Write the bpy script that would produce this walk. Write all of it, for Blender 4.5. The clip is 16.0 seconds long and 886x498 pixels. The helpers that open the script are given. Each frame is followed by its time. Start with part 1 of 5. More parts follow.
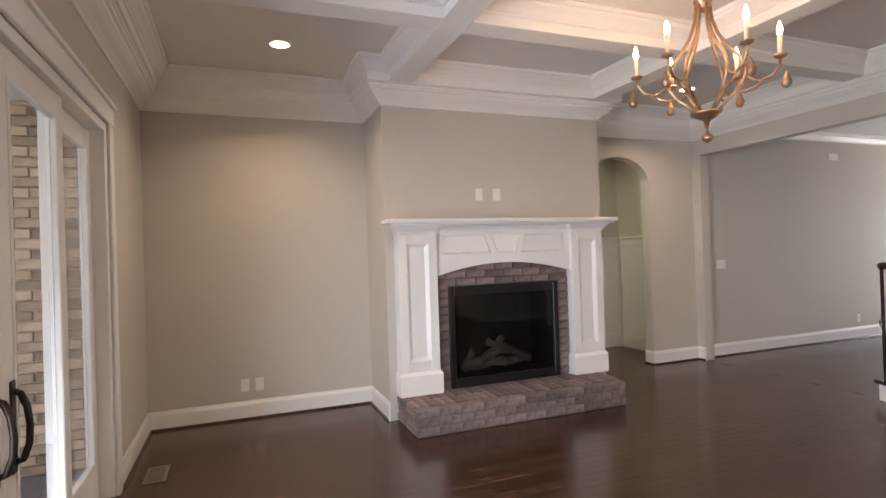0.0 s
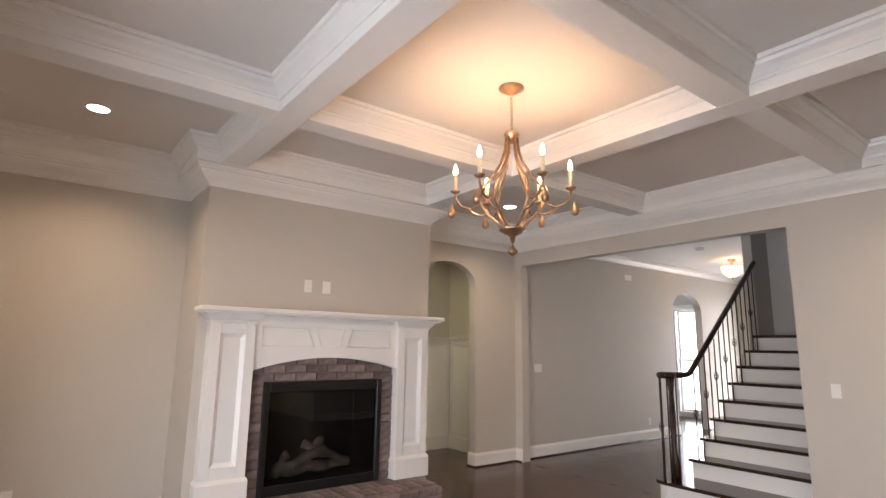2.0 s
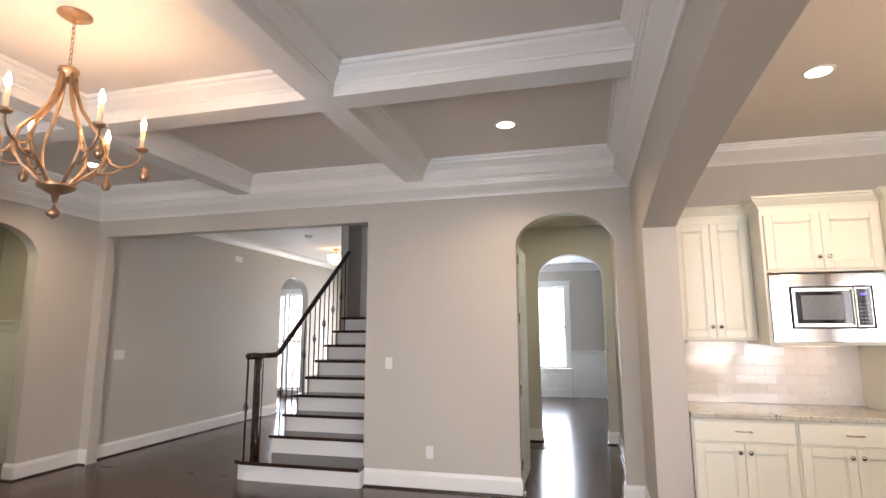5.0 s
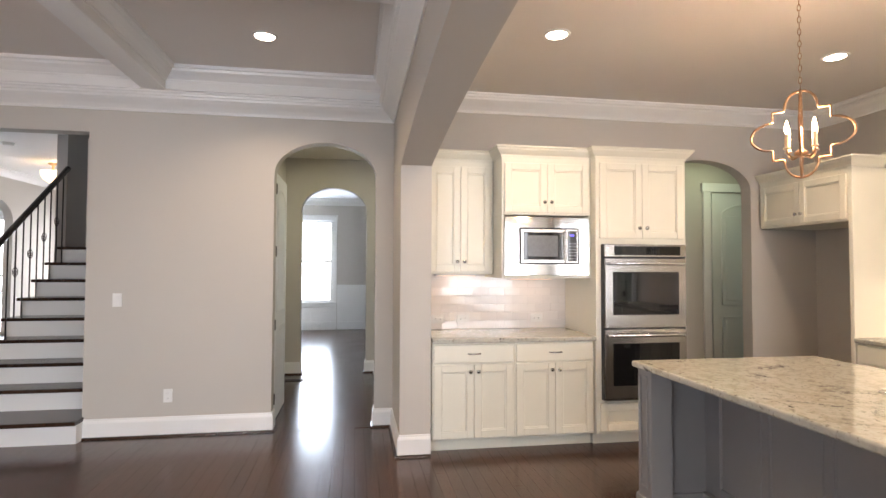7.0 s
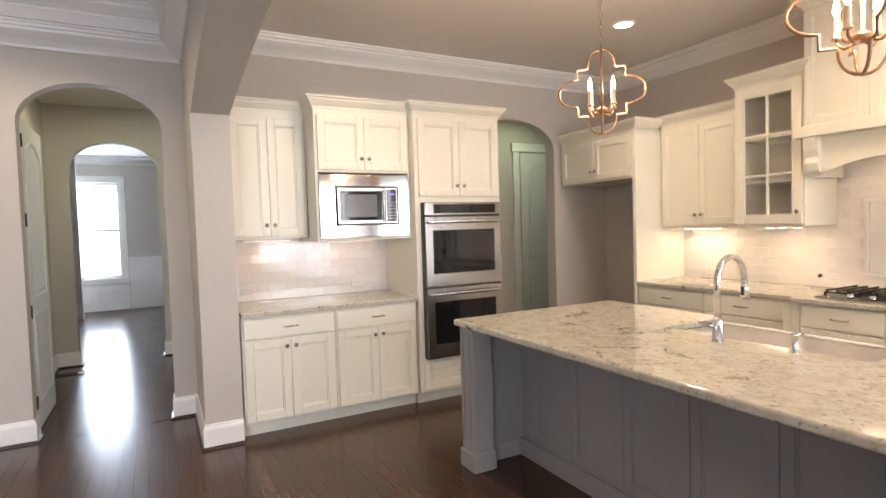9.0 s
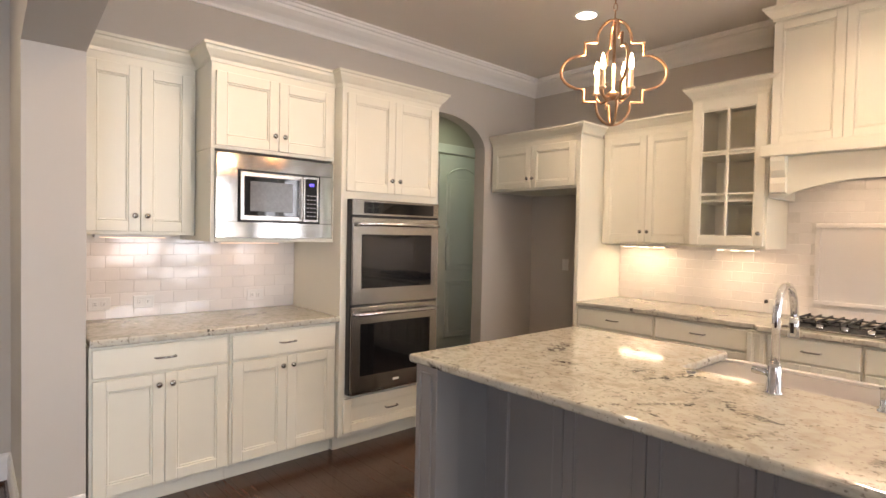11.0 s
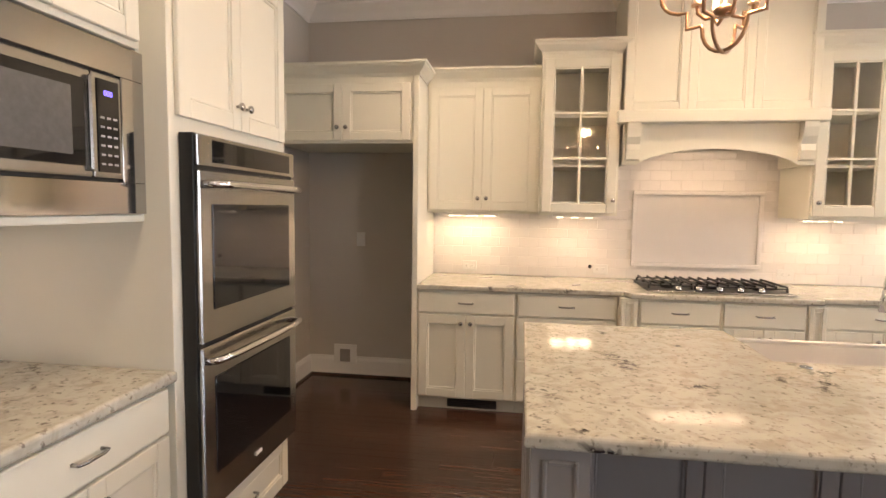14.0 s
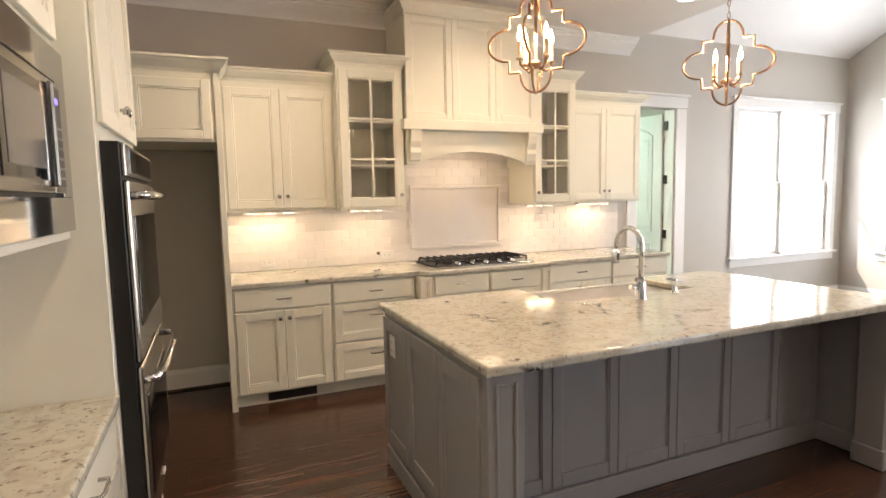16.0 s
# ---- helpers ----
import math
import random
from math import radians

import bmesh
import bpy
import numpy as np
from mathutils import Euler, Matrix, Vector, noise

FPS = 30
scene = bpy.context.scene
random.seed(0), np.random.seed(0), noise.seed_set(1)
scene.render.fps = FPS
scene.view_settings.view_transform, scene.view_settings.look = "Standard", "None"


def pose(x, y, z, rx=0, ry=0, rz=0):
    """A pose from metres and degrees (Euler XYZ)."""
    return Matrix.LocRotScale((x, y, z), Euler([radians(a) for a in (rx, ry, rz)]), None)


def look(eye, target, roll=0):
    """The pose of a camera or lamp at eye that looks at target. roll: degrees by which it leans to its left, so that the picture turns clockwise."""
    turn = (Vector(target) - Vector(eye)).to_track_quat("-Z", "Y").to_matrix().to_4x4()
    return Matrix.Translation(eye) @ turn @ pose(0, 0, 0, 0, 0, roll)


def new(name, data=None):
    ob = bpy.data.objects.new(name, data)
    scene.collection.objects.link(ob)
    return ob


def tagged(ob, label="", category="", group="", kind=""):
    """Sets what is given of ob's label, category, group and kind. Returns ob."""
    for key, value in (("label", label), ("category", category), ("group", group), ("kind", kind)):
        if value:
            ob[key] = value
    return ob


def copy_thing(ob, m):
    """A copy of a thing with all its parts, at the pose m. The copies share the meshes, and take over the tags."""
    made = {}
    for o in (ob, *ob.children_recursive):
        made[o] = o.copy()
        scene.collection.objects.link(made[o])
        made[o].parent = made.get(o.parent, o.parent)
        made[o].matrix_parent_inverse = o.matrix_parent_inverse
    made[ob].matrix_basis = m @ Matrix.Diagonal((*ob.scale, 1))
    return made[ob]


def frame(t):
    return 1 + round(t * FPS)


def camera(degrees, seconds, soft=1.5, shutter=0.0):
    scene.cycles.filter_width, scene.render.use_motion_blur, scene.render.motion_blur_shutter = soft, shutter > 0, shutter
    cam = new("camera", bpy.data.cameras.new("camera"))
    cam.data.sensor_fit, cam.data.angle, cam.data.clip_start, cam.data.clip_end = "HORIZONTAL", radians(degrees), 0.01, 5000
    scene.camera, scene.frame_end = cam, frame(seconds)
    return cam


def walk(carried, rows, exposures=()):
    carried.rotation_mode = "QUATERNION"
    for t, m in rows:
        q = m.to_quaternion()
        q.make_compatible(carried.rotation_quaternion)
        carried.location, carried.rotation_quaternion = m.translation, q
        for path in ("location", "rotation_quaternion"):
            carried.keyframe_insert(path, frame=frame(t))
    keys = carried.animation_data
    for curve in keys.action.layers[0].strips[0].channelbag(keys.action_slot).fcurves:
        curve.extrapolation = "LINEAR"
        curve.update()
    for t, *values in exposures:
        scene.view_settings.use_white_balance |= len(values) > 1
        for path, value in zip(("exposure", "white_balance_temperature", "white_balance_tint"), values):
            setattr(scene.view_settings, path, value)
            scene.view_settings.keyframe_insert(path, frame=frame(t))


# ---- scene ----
# ---- the camera and its walk ----
cam = camera(79.0, 16.0)
ROWS = [
    (0.0, -0.051, -0.114, 1.520, -21.11, 0.41, 1.88),
    (0.5, -0.021, -0.134, 1.521, -24.29, 3.18, 1.43),
    (1.0, 0.043, -0.145, 1.530, -27.88, 5.84, 0.97),
    (1.5, 0.087, -0.170, 1.533, -32.40, 8.43, 0.08),
    (2.0, 0.109, -0.201, 1.530, -37.41, 10.29, -0.85),
    (2.5, 0.126, -0.231, 1.527, -42.88, 11.41, -1.50),
    (3.0, 0.138, -0.249, 1.523, -49.12, 12.49, -1.26),
    (3.5, 0.143, -0.269, 1.517, -54.95, 12.86, -0.67),
    (4.0, 0.168, -0.313, 1.516, -61.16, 12.23, -0.10),
    (4.5, 0.255, -0.378, 1.515, -67.89, 10.51, 0.11),
    (5.0, 0.367, -0.435, 1.518, -75.41, 8.78, 0.13),
    (7.5, 0.543, -0.588, 1.501, -103.15, 0.51, 0.49),
    (8.0, 0.603, -0.636, 1.493, -106.92, -0.67, 1.31),
    (8.2, 0.628, -0.651, 1.493, -109.08, -1.08, 1.19),
    (8.5, 0.666, -0.667, 1.496, -112.15, -1.57, 1.42),
    (9.0, 0.768, -0.676, 1.503, -117.98, -2.39, 1.77),
    (11.5, 2.075, -0.756, 1.489, -136.26, -1.29, -1.46),
    (12.0, 2.468, -0.787, 1.488, -142.72, -1.23, -1.23),
    (12.5, 2.802, -0.837, 1.495, -148.27, -1.54, -1.28),
    (13.0, 3.118, -0.893, 1.490, -154.53, -2.49, -0.90),
    (13.5, 3.424, -0.945, 1.482, -162.25, -3.14, -0.57),
    (14.0, 3.704, -0.988, 1.477, -171.55, -4.54, -0.80),
    (14.5, 3.973, -1.003, 1.476, -180.63, -5.57, -0.57),
    (15.0, 4.212, -0.959, 1.486, -189.88, -6.09, -0.06),
    (15.5, 4.388, -0.845, 1.504, -196.92, -6.17, 0.56),
    (16.0, 4.518, -0.683, 1.517, -203.07, -5.60, 1.15),
]
EXPOSURES = [(0.0, 0.82, 6950, 18), (2.0, 0.77, 7300, 20), (5.0, 0.86, 7050, 18), (9.0, 0.79, 6800, 17), (12.0, 0.66, 7050, 19), (14.0, 0.71, 7000, 18), (16.0, 0.77, 6850, 14)]
walk(cam, [(t, pose(x, y, z, 90 + pitch, roll, yaw)) for t, x, y, z, yaw, pitch, roll in ROWS], EXPOSURES)

# ---- world, sun, large lights ----
world = bpy.data.worlds.new("sky")
scene.world = world
world.use_nodes = True
wn = world.node_tree
sky = wn.nodes.new("ShaderNodeTexSky")
sky.sky_type = "NISHITA"
sky.sun_disc = False
sky.sun_elevation = radians(43.6)
sky.sun_rotation = radians(127.5)
wn.links.new(sky.outputs[0], wn.nodes["Background"].inputs[0])
wn.nodes["Background"].inputs[1].default_value = 0.15


def lamp(name, kind, energy, m, color=(1, 1, 1), size=0.1, size_y=None, spread=None):
    d = bpy.data.lights.new(name, kind)
    d.energy, d.color = energy, color
    if kind == "AREA":
        d.shape = "RECTANGLE" if size_y else "DISK"
        d.size = size
        if size_y:
            d.size_y = size_y
        if spread:
            d.spread = radians(spread)
    elif kind == "POINT":
        d.shadow_soft_size = size
    elif kind == "SUN":
        d.angle = size
    ob = new(name, d)
    ob.matrix_world = m
    return ob


lamp("sun", "SUN", 4.0, look((6, -4.6, 7.2), (0, 0, 0)), (1, 0.93, 0.84), radians(0.5))
DAY = (0.82, 0.905, 1.0)
SKYBLUE = (0.60, 0.78, 1.0)
WARM = (1.0, 0.66, 0.40)
SOFT = (1.0, 0.80, 0.58)
# area lamps: skylight at the glazed openings, unseen fill at rear and entry
lamp("patio_daylight", "AREA", 92, look((-1.10, 1.55, 1.2), (2, 1.8, 0.35)), (0.72, 0.85, 1.0), 1.7, 2.2, 145)
lamp("breakfast_daylight", "AREA", 72, look((-2.32, -5.535, 1.6), (-2.32, 0, 1.6)), DAY, 1.80, 1.84)
lamp("side_daylight", "AREA", 66, look((-3.635, -3.87, 1.6), (0, -3.87, 1.6)), DAY, 1.94, 1.84)
# added fill at a gable window that stays out of view
lamp("rear_fill", "AREA", 34, look((-3.635, -1.8, 1.6), (0, -1.8, 1.6)), DAY, 1.2, 1.84)
lamp("dining_daylight", "AREA", 75, look((13.785, 0.515, 1.63), (8, 0.515, 1.63)), SKYBLUE, 1.07, 1.94)
lamp("study_daylight", "AREA", 90, look((12.535, 6.75, 1.3), (9, 6.75, 1.3)), SKYBLUE, 1.7, 2.3)
# added fill at an unseen front doorway, to brighten the foyer
lamp("entry_fill", "AREA", 42, look((12.73, 4.4, 1.2), (8, 4.4, 1.2)), DAY, 1.0, 2.4)


# ---- materials ----
def mat(name, color, rough=0.5, metal=0.0, grain=0.0, scale=8.0, bump=0.0, bump_scale=120.0, per_piece=0.0, spec=0.5, coat=0.0):
    m = bpy.data.materials.new(name)
    m.use_nodes = True
    nt = m.node_tree
    b = nt.nodes["Principled BSDF"]
    b.inputs["Base Color"].default_value = (*color, 1)
    b.inputs["Roughness"].default_value = rough
    b.inputs["Metallic"].default_value = metal
    b.inputs["Specular IOR Level"].default_value = spec
    b.inputs["Coat Weight"].default_value = coat
    co = nt.nodes.new("ShaderNodeTexCoord")
    src = None
    if grain:
        n1 = nt.nodes.new("ShaderNodeTexNoise")
        n1.inputs["Scale"].default_value = scale
        n1.inputs["Detail"].default_value = 6
        nt.links.new(co.outputs["Object"], n1.inputs["Vector"])
        r = nt.nodes.new("ShaderNodeMapRange")
        r.inputs[1].default_value, r.inputs[2].default_value = 0.3, 0.7
        r.inputs[3].default_value, r.inputs[4].default_value = 1 - grain, 1 + grain
        nt.links.new(n1.outputs[0], r.inputs[0])
        src = r.outputs[0]
        rr = nt.nodes.new("ShaderNodeMapRange")
        rr.inputs[1].default_value, rr.inputs[2].default_value = 0.3, 0.7
        rr.inputs[3].default_value, rr.inputs[4].default_value = rough * 0.88, min(1, rough * 1.12)
        nt.links.new(n1.outputs[0], rr.inputs[0])
        nt.links.new(rr.outputs[0], b.inputs["Roughness"])
    if per_piece:
        oi = nt.nodes.new("ShaderNodeObjectInfo")
        ge = nt.nodes.new("ShaderNodeNewGeometry")
        ad = nt.nodes.new("ShaderNodeMath")
        ad.operation = "ADD"
        nt.links.new(oi.outputs["Random"], ad.inputs[0])
        nt.links.new(ge.outputs["Random Per Island"], ad.inputs[1])
        fr = nt.nodes.new("ShaderNodeMath")
        fr.operation = "FRACT"
        nt.links.new(ad.outputs[0], fr.inputs[0])
        r2 = nt.nodes.new("ShaderNodeMapRange")
        r2.inputs[3].default_value, r2.inputs[4].default_value = 1 - per_piece, 1 + per_piece
        nt.links.new(fr.outputs[0], r2.inputs[0])
        if src:
            mu = nt.nodes.new("ShaderNodeMath")
            mu.operation = "MULTIPLY"
            nt.links.new(src, mu.inputs[0])
            nt.links.new(r2.outputs[0], mu.inputs[1])
            src = mu.outputs[0]
        else:
            src = r2.outputs[0]
    if src:
        vm = nt.nodes.new("ShaderNodeVectorMath")
        vm.operation = "SCALE"
        vm.inputs[0].default_value = color
        nt.links.new(src, vm.inputs["Scale"])
        nt.links.new(vm.outputs[0], b.inputs["Base Color"])
    if bump:
        n2 = nt.nodes.new("ShaderNodeTexNoise")
        n2.inputs["Scale"].default_value = bump_scale
        n2.inputs["Detail"].default_value = 4
        nt.links.new(co.outputs["Object"], n2.inputs["Vector"])
        bp = nt.nodes.new("ShaderNodeBump")
        bp.inputs["Strength"].default_value = bump
        bp.inputs["Distance"].default_value = 0.004
        nt.links.new(n2.outputs[0], bp.inputs["Height"])
        nt.links.new(bp.outputs[0], b.inputs["Normal"])
    return m


def glow(name, color, strength):
    m = bpy.data.materials.new(name)
    m.use_nodes = True
    nt = m.node_tree
    nt.nodes.remove(nt.nodes["Principled BSDF"])
    e = nt.nodes.new("ShaderNodeEmission")
    e.inputs[0].default_value = (*color, 1)
    e.inputs[1].default_value = strength
    nt.links.new(e.outputs[0], nt.nodes["Material Output"].inputs[0])
    return m


def wood(name, dark, light, rough, spec=0.5):
    """Stained boards with long grain along x; each board its own tone."""
    m = mat(name, dark, rough, spec=spec)
    nt = m.node_tree
    b = nt.nodes["Principled BSDF"]
    co = nt.nodes.new("ShaderNodeTexCoord")
    oi = nt.nodes.new("ShaderNodeObjectInfo")
    ge = nt.nodes.new("ShaderNodeNewGeometry")
    ad = nt.nodes.new("ShaderNodeMath")
    ad.operation = "ADD"
    nt.links.new(oi.outputs["Random"], ad.inputs[0])
    nt.links.new(ge.outputs["Random Per Island"], ad.inputs[1])
    sh = nt.nodes.new("ShaderNodeVectorMath")
    sh.operation = "ADD"
    sc = nt.nodes.new("ShaderNodeVectorMath")
    sc.operation = "SCALE"
    sc.inputs[0].default_value = (3.7, 9.1, 0)
    nt.links.new(ad.outputs[0], sc.inputs["Scale"])
    nt.links.new(co.outputs["Object"], sh.inputs[0])
    nt.links.new(sc.outputs[0], sh.inputs[1])
    mp = nt.nodes.new("ShaderNodeMapping")
    mp.inputs["Scale"].default_value = (1.6, 26, 6)
    nt.links.new(sh.outputs[0], mp.inputs[0])
    n = nt.nodes.new("ShaderNodeTexNoise")
    n.inputs["Scale"].default_value = 2.2
    n.inputs["Detail"].default_value = 8
    n.inputs["Distortion"].default_value = 0.6
    nt.links.new(mp.outputs[0], n.inputs["Vector"])
    cr = nt.nodes.new("ShaderNodeValToRGB")
    cr.color_ramp.elements[0].color = (*dark, 1)
    cr.color_ramp.elements[1].color = (*light, 1)
    cr.color_ramp.elements[0].position = 0.32
    cr.color_ramp.elements[1].position = 0.72
    nt.links.new(n.outputs[0], cr.inputs[0])
    fr = nt.nodes.new("ShaderNodeMath")
    fr.operation = "FRACT"
    nt.links.new(ad.outputs[0], fr.inputs[0])
    tone = nt.nodes.new("ShaderNodeMapRange")
    tone.inputs[3].default_value, tone.inputs[4].default_value = 0.72, 1.28
    nt.links.new(fr.outputs[0], tone.inputs[0])
    vm = nt.nodes.new("ShaderNodeVectorMath")
    vm.operation = "SCALE"
    nt.links.new(cr.outputs[0], vm.inputs[0])
    nt.links.new(tone.outputs[0], vm.inputs["Scale"])
    nt.links.new(vm.outputs[0], b.inputs["Base Color"])
    n3 = nt.nodes.new("ShaderNodeTexNoise")
    n3.inputs["Scale"].default_value = 2.5
    nt.links.new(co.outputs["Object"], n3.inputs["Vector"])
    rr = nt.nodes.new("ShaderNodeMapRange")
    rr.inputs[3].default_value, rr.inputs[4].default_value = rough * 0.7, rough * 1.35
    nt.links.new(n3.outputs[0], rr.inputs[0])
    nt.links.new(rr.outputs[0], b.inputs["Roughness"])
    bp = nt.nodes.new("ShaderNodeBump")
    bp.inputs["Strength"].default_value = 0.13
    bp.inputs["Distance"].default_value = 0.003
    nt.links.new(n.outputs[0], bp.inputs["Height"])
    nt.links.new(bp.outputs[0], b.inputs["Normal"])
    return m


def granite(name):
    m = mat(name, (0.6, 0.56, 0.46), 0.09, spec=0.5)
    nt = m.node_tree
    b = nt.nodes["Principled BSDF"]
    co = nt.nodes.new("ShaderNodeTexCoord")

    def noise_ramp(scale, detail, stops, dist=0.0):
        n = nt.nodes.new("ShaderNodeTexNoise")
        n.inputs["Scale"].default_value, n.inputs["Detail"].default_value, n.inputs["Distortion"].default_value = scale, detail, dist
        nt.links.new(co.outputs["Object"], n.inputs["Vector"])
        r = nt.nodes.new("ShaderNodeValToRGB")
        r.color_ramp.elements[0].position, r.color_ramp.elements[0].color = stops[0]
        r.color_ramp.elements[1].position, r.color_ramp.elements[1].color = stops[1]
        nt.links.new(n.outputs[0], r.inputs[0])
        return r.outputs[0]

    def blend(fac, a, c):
        x = nt.nodes.new("ShaderNodeMix")
        x.data_type = "RGBA"
        nt.links.new(fac, x.inputs[0])
        for sock, val in ((x.inputs[6], a), (x.inputs[7], c)):
            if isinstance(val, tuple):
                sock.default_value = val
            else:
                nt.links.new(val, sock)
        return x.outputs[2]

    base = noise_ramp(14, 10, ((0.32, (0.385, 0.36, 0.295, 1)), (0.56, (0.50, 0.485, 0.415, 1))), 1.2)
    fleck = noise_ramp(60, 9, ((0.58, (0, 0, 0, 1)), (0.70, (1, 1, 1, 1))))
    c1 = blend(fleck, base, (0.20, 0.18, 0.15, 1))
    vein = noise_ramp(3.2, 10, ((0.585, (0, 0, 0, 1)), (0.675, (1, 1, 1, 1))), 1.8)
    spots = noise_ramp(26, 9, ((0.47, (0, 0, 0, 1)), (0.55, (1, 1, 1, 1))), 1.5)
    mul = nt.nodes.new("ShaderNodeMath")
    mul.operation = "MULTIPLY"
    nt.links.new(vein, mul.inputs[0])
    nt.links.new(spots, mul.inputs[1])
    c2 = blend(mul.outputs[0], c1, (0.035, 0.028, 0.028, 1))
    nt.links.new(c2, b.inputs["Base Color"])
    return m


def glass(name, tint=(1, 1, 1)):
    """Thin clear pane: mirror gloss over a see-through sheet."""
    m = bpy.data.materials.new(name)
    m.use_nodes = True
    nt = m.node_tree
    nt.nodes.remove(nt.nodes["Principled BSDF"])
    tr, gl, mx, lw, pw, ma = (nt.nodes.new(k) for k in ("ShaderNodeBsdfTransparent", "ShaderNodeBsdfGlossy", "ShaderNodeMixShader", "ShaderNodeLayerWeight", "ShaderNodeMath", "ShaderNodeMath"))
    tr.inputs[0].default_value = (*tint, 1)
    gl.inputs["Roughness"].default_value = 0.02
    lw.inputs[0].default_value = 0.5
    pw.operation, ma.operation = "POWER", "MULTIPLY_ADD"
    pw.inputs[1].default_value = 4.0
    ma.inputs[1].default_value, ma.inputs[2].default_value = 0.6, 0.035
    nt.links.new(lw.outputs["Facing"], pw.inputs[0])
    nt.links.new(pw.outputs[0], ma.inputs[0])
    nt.links.new(ma.outputs[0], mx.inputs[0])
    nt.links.new(tr.outputs[0], mx.inputs[1])
    nt.links.new(gl.outputs[0], mx.inputs[2])
    nt.links.new(mx.outputs[0], nt.nodes["Material Output"].inputs[0])
    return m


WALL = mat("greige_wall_paint", (0.50, 0.465, 0.415), 0.62, grain=0.025, scale=1.3, bump=0.06, bump_scale=220)
CEIL = mat("ceiling_paint", (0.74, 0.70, 0.655), 0.75, grain=0.03, scale=1.1, bump=0.05, bump_scale=160)
WHITE_CEIL = mat("white_ceiling_paint", (0.82, 0.81, 0.79), 0.75, grain=0.03, scale=1.1, bump=0.05, bump_scale=160)
TRIM = mat("white_trim_paint", (0.76, 0.75, 0.725), 0.32, grain=0.015, scale=3, bump=0.02, bump_scale=60)
CAB = mat("cream_cabinet_paint", (0.755, 0.73, 0.62), 0.35, grain=0.02, scale=2.5, bump=0.025, bump_scale=70)
ISLE = mat("grey_island_paint", (0.265, 0.252, 0.246), 0.4, grain=0.04, scale=2.5, bump=0.025, bump_scale=70)
FLOOR = wood("dark_oak_floor", (0.030, 0.014, 0.009), (0.085, 0.040, 0.024), 0.2)
TREAD = wood("dark_stained_tread", (0.018, 0.009, 0.006), (0.05, 0.025, 0.015), 0.22)
GRANITE = granite("cream_granite")
BRICK = mat("grey_brown_brick", (0.165, 0.125, 0.118), 0.85, grain=0.4, scale=16, bump=0.6, bump_scale=90, per_piece=0.3)
MORTAR = mat("mortar", (0.16, 0.135, 0.122), 0.95, grain=0.15, scale=20, bump=0.4, bump_scale=150)
PORCH_BRICK = mat("tan_porch_brick", (0.43, 0.32, 0.23), 0.85, grain=0.3, scale=10, bump=0.5, bump_scale=80, per_piece=0.45)
PORCH_MORTAR = mat("pale_mortar", (0.50, 0.47, 0.42), 0.95, grain=0.12, scale=15, bump=0.4, bump_scale=150)
PAVING = mat("porch_paving", (0.25, 0.24, 0.24), 0.8, grain=0.15, scale=4, bump=0.3, bump_scale=60)
STEEL = mat("brushed_steel", (0.40, 0.385, 0.365), 0.22, 1.0)
POLISHED = mat("polished_steel", (0.50, 0.49, 0.475), 0.075, 1.0, bump=0.10, bump_scale=5)
CHROME = mat("chrome", (0.72, 0.73, 0.75), 0.07, 1.0)
NICKEL = mat("satin_nickel", (0.48, 0.47, 0.45), 0.22, 1.0, grain=0.03, scale=20)
BLACK = mat("black_enamel", (0.005, 0.005, 0.005), 0.38, grain=0.1, scale=10)
BLACK_GLASS = mat("black_oven_glass", (0.006, 0.006, 0.007), 0.04, grain=0.05, scale=2)
IRON = mat("dark_bronze_iron", (0.035, 0.026, 0.022), 0.4, 0.6, grain=0.15, scale=30)
BRONZE = mat("antique_gold_metal", (0.40, 0.25, 0.15), 0.33, 0.85, grain=0.2, scale=25, bump=0.1, bump_scale=80)
TILE = mat("white_glazed_tile", (0.78, 0.745, 0.71), 0.06, grain=0.02, scale=5, bump=0.05, bump_scale=9, per_piece=0.035)
GROUT = mat("pale_grout", (0.68, 0.65, 0.61), 0.9, grain=0.04, scale=40)
SINK = mat("white_fireclay", (0.74, 0.72, 0.68), 0.12, grain=0.015, scale=4)
PLATE = mat("white_plastic_plate", (0.74, 0.73, 0.70), 0.35, grain=0.01, scale=20)
REGISTER = mat("tan_register_metal", (0.22, 0.19, 0.16), 0.45, 0.4, grain=0.08, scale=20)
SLOT = mat("dark_slot", (0.05, 0.05, 0.05), 0.7, grain=0.1, scale=20)
DOOR = mat("door_paint", (0.70, 0.71, 0.69), 0.38, grain=0.02, scale=3, bump=0.02, bump_scale=60)
LOG = mat("charred_fibre_log", (0.24, 0.20, 0.165), 0.9, grain=0.5, scale=9, bump=0.8, bump_scale=40)
CANDLE = mat("ivory_candle_sleeve", (0.70, 0.55, 0.38), 0.5, grain=0.03, scale=20)
LAWN = mat("pale_ground", (0.30, 0.29, 0.25), 0.95, grain=0.25, scale=1.5, bump=0.4, bump_scale=20)
FOLIAGE = mat("shrub_leaves", (0.07, 0.11, 0.04), 0.6, grain=0.4, scale=6, per_piece=0.4)
CLEAR = glass("window_glass")
FIRE_GLASS = glass("firebox_glass", (0.5, 0.5, 0.5))
BULB = glow("lit_flame_bulb", (1.0, 0.66, 0.34), 26)
CAN = glow("lit_recessed_lens", (1.0, 0.90, 0.74), 14)
STRIP = glow("lit_strip_lens", (1.0, 0.80, 0.55), 12)
DIM_STRIP = glow("dim_strip_lens", (1.0, 0.62, 0.40), 2.5)
SHADE = glow("lit_alabaster_shade", (1.0, 0.80, 0.48), 2.2)
